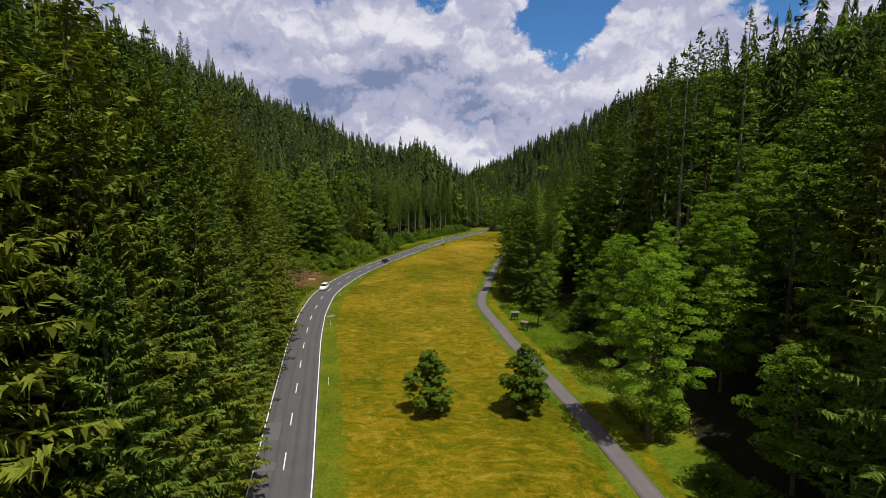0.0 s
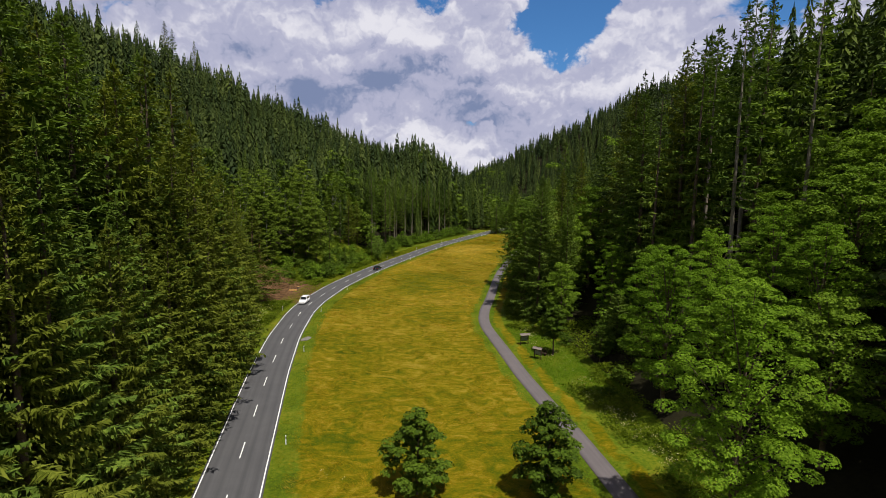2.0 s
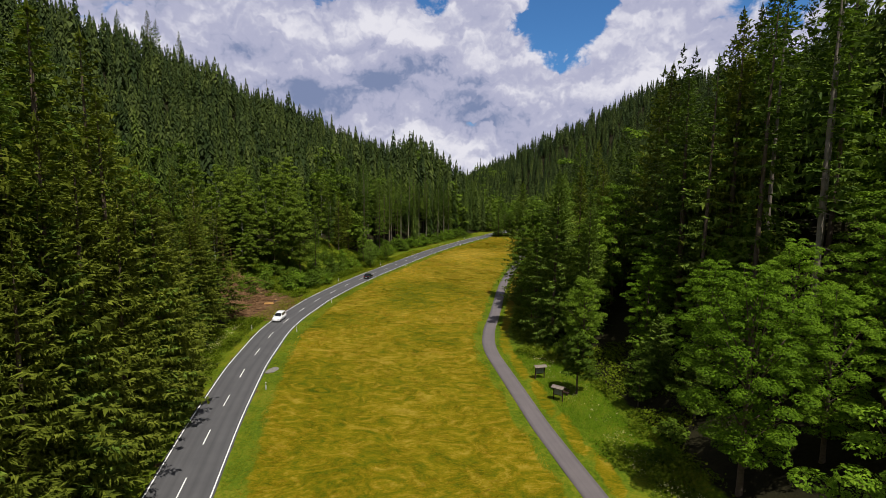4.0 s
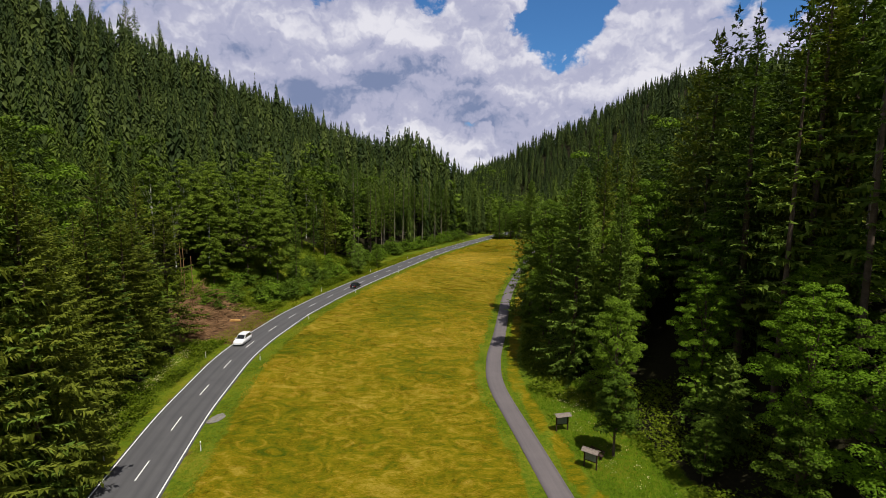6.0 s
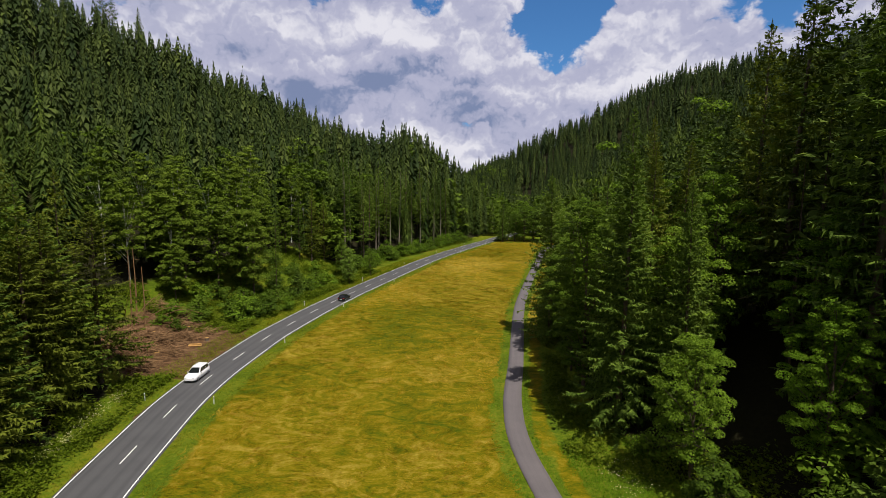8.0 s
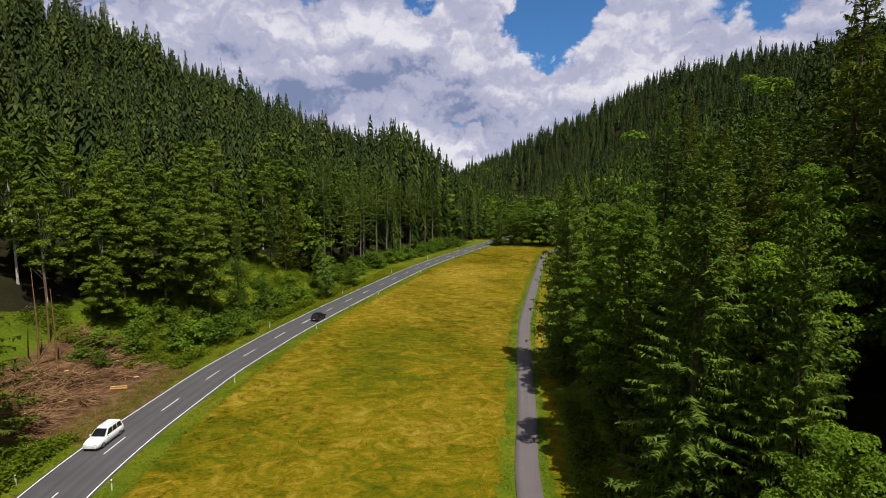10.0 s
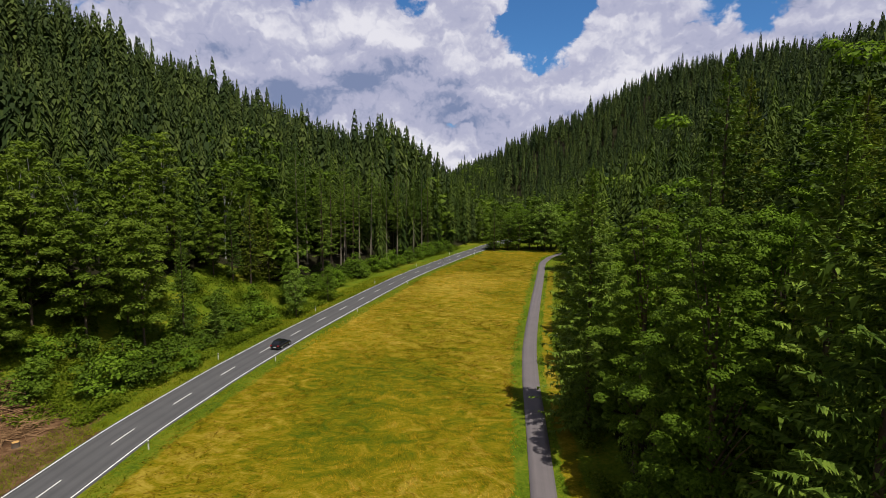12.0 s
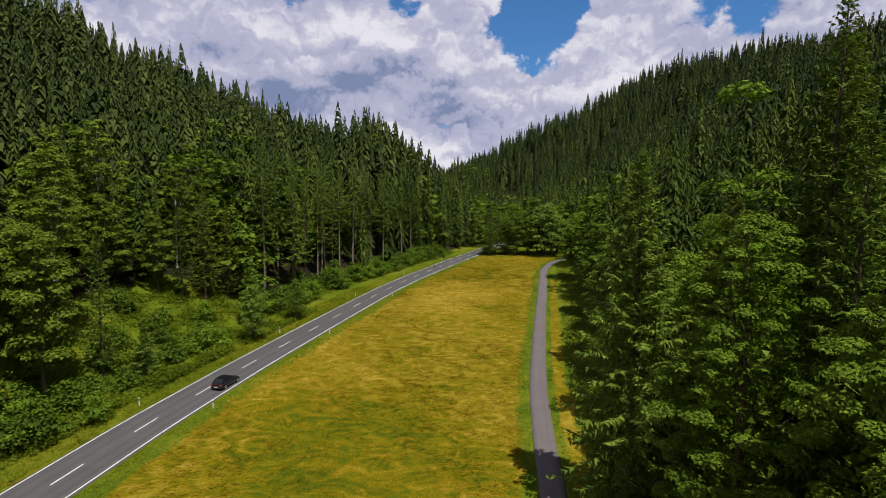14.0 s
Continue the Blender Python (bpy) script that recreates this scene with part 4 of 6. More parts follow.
# single trees of the forest edge that stand out: kind, x, y, height, slimness (1 is the usual spread)
EDGE = [
    # maples and other broadleaves between the cycle path and the slope
    (maple_kind, 24.6, 56.5, 23.5, 1.05), (maple_kind, 29.0, 79.5, 22.5, 1.05), (broad_kind, 36.0, 62.0, 17.0, 1.0), 
    (maple_kind, 37.0, 116.5, 19.0, 1.0), (broad_kind, 24.4, 115.2, 14.5, 0.85), (lawn_kind, 20.6, 104.6, 9.4, 1.0), (alder_kind, 27.0, 98.6, 6.6, 1.0),
    (alder_kind, 31.0, 92.0, 9.0, 1.1), (broad_kind, 33.0, 44.0, 15.0, 1.0), (broad_kind, 42.0, 50.0, 20.0, 0.95),
    (grove_kind, 20.6, 136.5, 27.5, 0.95), (grove_kind, 24.5, 143.0, 24.5, 0.95), (grove_kind, 23.0, 152.5, 26.0, 0.98), (alder_kind, 21.2, 145.0, 13.0, 0.8),
    (maple_kind, 28.0, 158.5, 22.0, 0.8), (broad_kind, 29.5, 169.0, 20.0, 0.8), (alder_kind, 28.9, 181.0, 18.0, 0.95), (alder_kind, 32.4, 190.0, 16.0, 1.0),
    (alder_kind, 35.4, 201.0, 18.0, 1.0), (alder_kind, 40.9, 214.0, 17.0, 1.0), (alder_kind, 42.9, 229.0, 19.0, 1.0), (alder_kind, 47.4, 243.0, 18.0, 1.0), (alder_kind, 51.9, 258.0, 19.0, 1.0), (broad_kind, 53.0, 272.0, 21.0, 0.9),
    (broad_kind, 34.0, 131.0, 24.0, 0.75), (broad_kind, 30.5, 145.0, 22.0, 0.8), (broad_kind, 29.0, 128.0, 20.0, 0.85), (broad_kind, 37.0, 150.0, 22.0, 0.8), (broad_kind, 36.0, 176.0, 21.0, 0.8),
    # spruces in front of them
    (fir_kind, 21.8, 127.0, 31.5, 1.05), (fir_kind, 22.0, 163.5, 30.5, 1.1), (fir_kind, 24.6, 133.5, 30.0, 0.95), (fir_kind, 27.0, 122.5, 26.0, 0.85), (young_kind, 30.5, 101.5, 10.0, 1.2),
    (spruce_kind, 38.5, 113.5, 38.5, 1.15), (spruce_kind, 42.0, 130.5, 40.0, 1.0), (bare_kind, 36.5, 103.5, 40.0, 1.1), (spruce_kind, 41.0, 167.5, 33.0, 0.95), (spruce_kind, 35.5, 161.8, 36.0, 0.9),
    (bare_kind, 43.0, 91.0, 45.0, 1.05), (bare_kind, 47.5, 97.0, 46.0, 1.05), (bare_kind, 41.0, 99.0, 44.0, 1.1), (bare_kind, 52.0, 90.0, 45.0, 1.0), (bare_kind, 46.5, 106.0, 44.0, 1.05), (bare_kind, 53.0, 103.0, 45.0, 1.0), (spruce_kind, 42.0, 48.0, 37.0, 1.1), (spruce_kind, 40.0, 40.0, 38.0, 1.1),
    (maple_kind, 32.0, 109.5, 16.0, 0.95), (maple_kind, 37.5, 101.0, 15.0, 1.05), (maple_kind, 33.0, 94.0, 18.0, 1.1), (maple_kind, 38.5, 88.0, 18.0, 1.05), (maple_kind, 36.0, 79.0, 17.0, 1.1), (maple_kind, 43.0, 81.0, 19.0, 1.0), (maple_kind, 42.0, 72.0, 19.0, 1.1), (broad_kind, 49.0, 76.0, 20.0, 1.1), (broad_kind, 47.5, 88.0, 17.0, 1.1), (broad_kind, 55.0, 83.0, 20.0, 1.1), (broad_kind, 57.0, 95.0, 20.0, 1.1), (broad_kind, 43.0, 104.0, 15.0, 1.1), (broad_kind, 61.0, 88.0, 21.0, 1.1), (broad_kind, 52.0, 69.0, 20.0, 1.1), (spruce_kind, 34.0, 34.0, 36.0, 1.2),
    (spruce_kind, 51.0, 120.0, 40.0, 1.0), (spruce_kind, 44.0, 110.5, 43.0, 1.0), (spruce_kind, 49.5, 113.0, 43.0, 1.0), (spruce_kind, 46.0, 143.0, 37.0, 1.0), (spruce_kind, 33.0, 138.0, 28.0, 0.9),
    # the tall stand beside the road, and the younger one before the felled patch
    (spruce_kind, -32.5, 63.5, 42.0, 1.1), (spruce_kind, -33.5, 87.5, 38.0, 1.1), (spruce_kind, -28.5, 52.0, 38.0, 1.2), (spruce_kind, -24.8, 42.0, 36.0, 1.2), (spruce_kind, -29.5, 74.0, 34.0, 1.15), (spruce_kind, -34.5, 77.0, 37.0, 1.1),
    (spruce_kind, -33.0, 95.0, 30.0, 1.2), (spruce_kind, -36.5, 101.5, 25.0, 1.2), (spruce_kind, -23.0, 31.0, 36.0, 1.2), (spruce_kind, -30.0, 40.0, 40.0, 1.1), (spruce_kind, -36.0, 55.0, 41.0, 1.1),
    (young_kind, -20.5, 34.5, 13.0, 1.0), (young_kind, -25.5, 48.5, 9.0, 1.1), (young_kind, -18.2, 27.0, 12.0, 1.0), (young_kind, -22.6, 38.5, 10.0, 1.1),
    # birches and broadleaves on the open bank
    (birch_kind, -63.3, 181.5, 24.0, 1.0), (birch_kind, -57.9, 184.5, 24.0, 1.0), (birch_kind, -53.2, 191.5, 25.5, 1.1), (birch_kind, -55.8, 224.0, 27.0, 1.1), (birch_kind, -50.5, 249.0, 24.0, 1.0), (birch_kind, -46.5, 233.0, 22.0, 1.0), (birch_kind, -48.0, 199.0, 22.0, 1.1),
    (birch_kind, -52.5, 206.0, 25.0, 1.1), (birch_kind, -57.5, 213.0, 25.0, 1.0), (birch_kind, -44.5, 241.0, 20.0, 1.0), (birch_kind, -61.0, 192.0, 24.0, 1.2), (birch_kind, -66.0, 172.0, 24.0, 1.0), (birch_kind, -60.0, 170.0, 21.0, 1.0), (birch_kind, -55.0, 176.0, 18.0, 1.1),
    (bank_kind, -42.3, 188.0, 22.0, 0.85), (bank_kind, -49.0, 184.5, 20.0, 1.0), (bank_kind, -55.0, 182.0, 20.0, 1.0), (bank_kind, -47.0, 192.0, 19.0, 0.95), (bank_kind, -50.0, 215.0, 17.0, 1.0), (bank_kind, -45.0, 222.0, 15.0, 1.0), (bank_kind, -58.0, 178.0, 19.0, 1.1), (bank_kind, -52.5, 172.5, 12.0, 1.1),
    (spruce_kind, -39.3, 194.8, 21.0, 0.75), (spruce_kind, -38.8, 228.0, 22.0, 1.0), (spruce_kind, -41.5, 224.0, 18.0, 1.0), (spruce_kind, -36.0, 233.0, 20.0, 1.0), (young_kind, -34.5, 196.5, 8.0, 1.0), (young_kind, -53.5, 141.0, 9.0, 1.0),
    (willow_kind, -24.5, 213.5, 10.5, 0.75), (alder_kind, -28.5, 224.0, 12.0, 0.8), (alder_kind, -20.5, 228.0, 9.0, 0.9),
]


def stand_height(rng, x, y, d, side):
    """How tall the forest is: an old stand low on the slopes, younger spruces higher up."""
    h = rng.normal(0, 2.6, len(x)) + 6.5 * (rng.random(len(x)) < 0.04) + 2.5 * np.sin(x * 0.05 + 2) * np.sin(y * 0.041)
    if side < 0:
        base = np.where(y < 96, 43 - 0.10 * d, np.where(y < 150, 22.0 - 0.02 * d, 20.0))
        base = np.where((y > 238) & (d < 26), 28, base)
        base = np.where(d > 60, 19.0, base)
        base = np.where((y > 330) & (d < 50), 27.0, base)
        return np.minimum(np.clip(h + base, 12, 44), np.where(y > 330, 31, 44))
    base = np.where((y < 150) & (d < 70), np.where(y < 131, 39, 30) - 0.05 * d, 24.0)
    base = np.where((y >= 150) & (d < 30), 26, base)
    base = np.where(y > 420, 20.0, base) + 9.0 * (np.hypot(x - 215, y - 532) < 20)
    return np.clip(h + base, 14, 42)


def hill_forest():
    rng = np.random.default_rng(5)
    fine = [grown_template(rng, 0.13) for _ in range(5)]
    mid = [tiered_template(rng, 35, 15, R) for R in (0.115, 0.125, 0.135, 0.120, 0.145, 0.110)]
    low = [tiered_template(rng, 18, 8, R) for R in (0.120, 0.135, 0.145, 0.125, 0.155, 0.115)]
    leafy, close = [leafy_template(rng, 520) for _ in range(4)], [leafy_template(rng, 4200) for _ in range(3)]
    medium = [leafy_template(rng, 800) for _ in range(4)]
    taken_xy = np.array([e[1:3] for e in EDGE])
    for side in (-1, 1):
        x, y = scatter(rng, -330 if side < 0 else -40, 60 if side < 0 else 400, 8, 430 if side < 0 else 900, 5.05)
        d = (left_foot(y) - x) if side < 0 else np.where(y > 520, np.maximum(x + 16, x - right_foot(y)), x - right_foot(y))
        keep = (d > (1.5 if side < 0 else 2.5)) & (d < (250 if side < 0 else 380)) & ~((side < 0) & (y > 425))
        gapd = np.min(np.hypot(x[:, None] - taken_xy[None, :, 0], y[:, None] - taken_xy[None, :, 1]), axis=1)
        keep &= gapd > 3.4
        if side < 0:
            # the open bank and the felled patch stay free
            keep &= ~((y > 140) & (y < 232) & (d < 22 + 5 * np.sin(y * 0.13)))
            keep &= ~((y > 232) & (y < 245) & (d < 6))
        else:
            keep &= ~((y > 125) & (y < 180) & (d < 7)) & ~((y <= 125) & (d < 15)) & ~((y > 62) & (y < 112) & (d < 38))
            keep &= ~((y > 62) & (y < 125) & (d < 75) & (rng.random(len(x)) < 0.42))
        x, y, d = x[keep], y[keep], d[keep]
        # beyond this wedge the slopes lie out of sight of the valley road
        keep = np.abs(x) < 0.95 * y + 26
        x, y, d = x[keep], y[keep], d[keep]
        far = np.hypot(x, np.maximum(y - 125, 0))
        u = rng.random(len(x))
        keep = np.where(far > 330, u < 0.50, np.where(far > 200, u < 0.78, True))
        x, y, d, far = x[keep], y[keep], d[keep], far[keep]
        h = stand_height(rng, x, y, d, side)
        near = (d < 11) & (y < 165) & (y > 16)
        bare = (side < 0) & (y > 240) & (y < 312) & (d < 13) & (rng.random(len(x)) < 0.6)
        for i in np.nonzero(near)[0]:
            (near_kind if side > 0 or (y[i] < 75 and x[i] > -40) else spruce_kind).plant(rng, x[i], y[i], float(h[i]), slim=rng.uniform(0.9, 1.2))
        for i in np.nonzero(bare)[0]:
            bare_kind.plant(rng, x[i], y[i], float(h[i] + 3), slim=rng.uniform(0.85, 1.1))
        rest = ~near & ~bare
        g1 = rest & (((d < 20) & (y < 165)) | ((side < 0) & (far < 78) & (y > 120)) | ((side > 0) & (d < 42) & (y < 125)) | ((side > 0) & (d < 48) & (y < 180)))
        g2 = rest & ~g1 & ((far < 120) | ((d < 35) & (far < 175)) | ((d < 14) & (far < 320)))
        g3 = rest & ~g1 & ~g2
        broad = (rng.random(len(x)) < (0.10 if side < 0 else np.where(y < 118, 0.3, 0.04)) * (d < 60) * (y > 62)) | ((rng.random(len(x)) < 0.3) & (side > 0) & (y > 200) & (d < 12))
        for g, tpl, w in ((g1 & ~broad, fine, 1.0), (g2 & ~broad, mid, 1.0), (g3 & ~broad, low, 1.15)):
            woods("hillside_spruces", np.stack([x[g], y[g], h[g], w * rng.uniform(0.85, 1.2, g.sum())], -1), tpl, [SPRUCE_FAR if tpl is low else SPRUCE_SLOPE, BARK], "dense dark green spruce forest on the steep slope", rng)
        for g, tpl in ((rest & broad & (far < 75), close), (rest & broad & (far >= 75) & (far < 150), medium), (rest & broad & (far >= 150), leafy)):
            if g.sum():
                woods("hillside_broadleaves", np.stack([x[g], y[g], np.clip(h[g] * 0.75, 12, 22), np.full(g.sum(), 1.0)], -1), tpl, [LEAF if tpl is close else LEAF_SLOPE, BARK], "green broadleaf trees scattered among the spruces", rng)


PLANT = np.random.default_rng(77)
# the outermost row along the road, boughs hanging over the verge
for k in range(15):
    y = 27.0 + 5.3 * k + PLANT.uniform(-1.2, 1.2)
    x = float(road_x(y)) - ROAD_HALF - 3.9 + PLANT.uniform(-0.6, 0.6)
    EDGE.append((spruce_kind, x, y, PLANT.uniform(25, 34), 1.15))
for k in range(8):
    y = 106.0 + 4.6 * k + PLANT.uniform(-1, 1)
    x = float(road_x(y)) - ROAD_HALF - 8.8 - 1.2 * (k > 4) + PLANT.uniform(-0.6, 0.6)
    EDGE.append((spruce_kind, x, y, PLANT.uniform(19, 24), 1.55))
for kind, x, y, h, slim in EDGE:
    if kind is spruce_kind and abs(x) < 52 and y < 170:
        kind = fine_kind if x < 0 and y < 58 else near_kind
    kind.plant(PLANT, x, y, h, slim=slim)
hill_forest()


def valley_end():
    """Woods on the valley floor where road and meadow end."""
    rng = np.random.default_rng(9)
    x, y = scatter(rng, -60, 84, 352, 640, 6.0)
    keep = (x > left_foot(y)) & (x < right_foot(y) + 3) & (np.abs(x - road_x(y)) > 6.5) & ~((np.abs(x - path_x(y)) < 4) & (y < 350)) & (x - road_x(y) < 200)
    x, y = x[keep], y[keep]
    b = rng.random(len(x)) < np.where(y < 420, 0.6, 0.25)
    mid, leafy = [tiered_template(rng, 18, 9, 0.13) for _ in range(4)], [leafy_template(rng, 420) for _ in range(4)]
    frond = [tiered_template(rng, 32, 14, 0.13) for _ in range(4)]
    woods("valley_broadleaves", np.stack([x[b], y[b], rng.uniform(12, 19, b.sum()), np.full(b.sum(), 1.05)], -1), leafy, [LEAF_SLOPE, BARK], "dark green broadleaf woods at the valley bend", rng)
    for g, tpl in ((~b & (y < 425), frond), (~b & (y >= 425), mid)):
        woods("valley_spruces", np.stack([x[g], y[g], rng.uniform(18, 27, g.sum()), np.full(g.sum(), 1.05)], -1), tpl, [SPRUCE_FAR, BARK], "dark spruces on the valley floor", rng)


valley_end()
# two young trees in the meadow
meadow_kind.plant(PLANT, -1.7 * K, 74.5 * K, 8.6, slim=1.1)
meadow_kind.plant(PLANT, 13.0 * K, 74.5 * K, 9.4, slim=1.05)
# the end of the meadow
for kind, x, y, h, slim in ((spruce_kind, 33.4, 324.5, 20.0, 1.3), (alder_kind, 39.8, 327.0, 15.0, 1.1), (alder_kind, 44.5, 326.0, 18.0, 1.15), (alder_kind, 49.5, 327.5, 16.0, 1.15), (willow_kind, 55.3, 323.5, 21.0, 1.05), (willow_kind, 59.0, 328.0, 19.0, 0.95), (alder_kind, 54.0, 331.0, 16.0, 1.1), (broad_kind, 62.5, 331.0, 21.0, 1.0), (young_kind, 33.6, 329.5, 11.0, 1.2), (broad_kind, 46.0, 338.0, 21.0, 1.0), (broad_kind, 60.5, 298.0, 17.0, 0.9), (alder_kind, 39.0, 343.0, 17.0, 1.0)):
    kind.plant(PLANT, x, y, h, slim=slim)
# old spruces that overtop the left ridge
for x, y, top, slim in ((-174.8, 347, 132.5, 0.9), (-172.6, 350, 129.0, 0.9), (-158.3, 349, 121.4, 0.85), (-185.0, 335, 129.0, 0.9), (-127.2, 392, 97.4, 1.0), (-119.5, 393, 92.5, 1.0), (-152.0, 356, 108.0, 0.9)):
    spruce_kind.plant(PLANT, x, y, top - float(land(x, y)), slim=slim)
# one thin dying spruce stands above the ridge
lone_kind = Kind("dying_spruce", [spruce_maker(150, 30, 1.5, 17, 9, 5, 10, SPRUCE, 0.3, 0.3, BARK, "dying_spruce")], "thin dying spruce with few boughs above the ridge", "spruce tree", "", 30)
lone_kind.plant(PLANT, -125, 404, 106.0 - float(land(-125, 404)))
# ---------------------------------------------------------------- small growth


def blades(name, x, y, z, length, width, lean, rng, mat, label, category, per=3, spread=0.25, up=0.75):
    """Tufts of grass or herbs: thin blades leaning one way (lean: dx, dy per tuft)."""
    n = len(x)
    P = np.repeat(np.stack([x, y, z], -1), per, 0)
    m = n * per
    P[:, :2] += rng.normal(0, spread, (m, 2))
    L = np.repeat(length, per) * rng.uniform(0.6, 1.3, m)
    d = np.concatenate([np.repeat(lean, per, 0) + rng.normal(0, 0.2, (m, 2)), (up * rng.uniform(0.6, 1.3, m))[:, None]], 1)
    d /= np.linalg.norm(d, axis=1)[:, None]
    s = np.stack([-d[:, 1], d[:, 0], rng.normal(0, 0.15, m)], -1)
    s = s / np.linalg.norm(s, axis=1)[:, None] * (np.repeat(width, per) * rng.uniform(0.6, 1.4, m))[:, None]
    tip = P + d * L[:, None]
    V = np.stack([P - s, P + s, tip], 1).reshape(-1, 3)
    ob = new(name, mesh_of(name, V, np.arange(len(V)).reshape(-1, 3), [mat]))
    return tagged(ob, label, category, kind="stuff")


def wind(x, y):
    """The way the hay is laid, swirling slowly over the meadow."""
    a = 0.5 + 1.1 * np.sin(x * 0.11 + 0.05 * y) + 0.9 * np.sin(y * 0.083 - x * 0.06 + 2.0) + 0.6 * np.sin(0.31 * x + 0.27 * y)
    q = 0.75 + 0.2 * np.sin(x * 0.23 + 1.0) * np.sin(y * 0.19)
    return np.stack([np.cos(a), np.sin(a)], -1) * q[:, None]


def build_meadow():
    rng = np.random.default_rng(21)
    n = 85000
    y = 24 + 312 * rng.random(n) ** 1.35
    lo, hi = road_x(y) + ROAD_HALF + 2.2, path_x(y) - PATH_HALF - 1.3
    x = lo + (hi - lo) * rng.random(n)
    keep = (hi > lo) & (x < hi)
    x, y = x[keep], y[keep]
    # clumps: the tufts gather in lodged swathes
    sw = np.sin(x * 0.9 + 2 * np.sin(y * 0.35)) * np.sin(y * 0.75 + 1.5 * np.sin(x * 0.4)) + 0.35 * rng.normal(0, 1, len(x))
    k = sw > -0.35
    x, y, sw = x[k], y[k], sw[k]
    dist = np.maximum(y - 60, 20)
    width = np.clip(dist * 0.00055, 0.022, 0.075)
    blades("hay_meadow", x, y, land(x, y) - 0.02, 0.42 + 0.16 * np.clip(sw, 0, 1.5), width, wind(x, y), rng, HAY, "ripe golden and green hay meadow laid in swathes", "grass", 3, 0.22, 0.2)
    # mown and green verges
    n = 26000
    y = 24 + 290 * rng.random(n) ** 1.3
    which = rng.random(n)
    off = np.where(which < 0.35, ROAD_HALF + 0.3 + 2.6 * rng.random(n), -ROAD_HALF - 0.3 - 3.2 * rng.random(n))
    x = np.where(which < 0.7, road_x(y) + off / slope_side(y, road_x), path_x(y) + np.where(rng.random(n) < 0.4, PATH_HALF + 0.12 + 0.9 * rng.random(n), -PATH_HALF - 0.12 - 1.9 * rng.random(n)))
    for name, k, mat, label in (("verge_grass", which < 0.7, VERGE, "short yellow-green verge grass beside the road"), ("path_grass", which >= 0.7, LAWN, "short bright green grass beside the cycle path")):
        m = int(k.sum())
        blades(name, x[k], y[k], land(x[k], y[k]) - 0.02, np.full(m, 0.20), np.clip(np.maximum(y[k] - 60, 20) * 0.0005, 0.02, 0.06), rng.normal(0, 0.6, (m, 2)), rng, mat, label, "grass", 4, 0.2, 0.3)
    # the sunny grass strip under the bank
    n = 8000
    y = rng.uniform(142, 262, n)
    x = road_x(y) - (ROAD_HALF + 0.4 + 5.2 * rng.random(n)) / slope_side(y, road_x)
    blades("strip_grass", x, y, land(x, y) - 0.02, np.full(n, 0.34), np.clip(np.maximum(y - 100, 40) * 0.0006, 0.03, 0.08), rng.normal(0, 0.6, (n, 2)), rng, VERGE, "sunny yellow-green grass strip between road and bank", "grass", 3, 0.25, 0.35)
    # the mown lawn round the boards
    n = 16000
    y = rng.uniform(86, 124, n)
    x = path_x(y) + 4.0 + 9.0 * rng.random(n)
    blades("mown_lawn", x, y, land(x, y) - 0.02, np.full(n, 0.26), np.full(n, 0.04), rng.normal(0, 0.6, (n, 2)), rng, LAWN, "bright green mown grass around the information boards", "grass", 3, 0.2, 0.3)


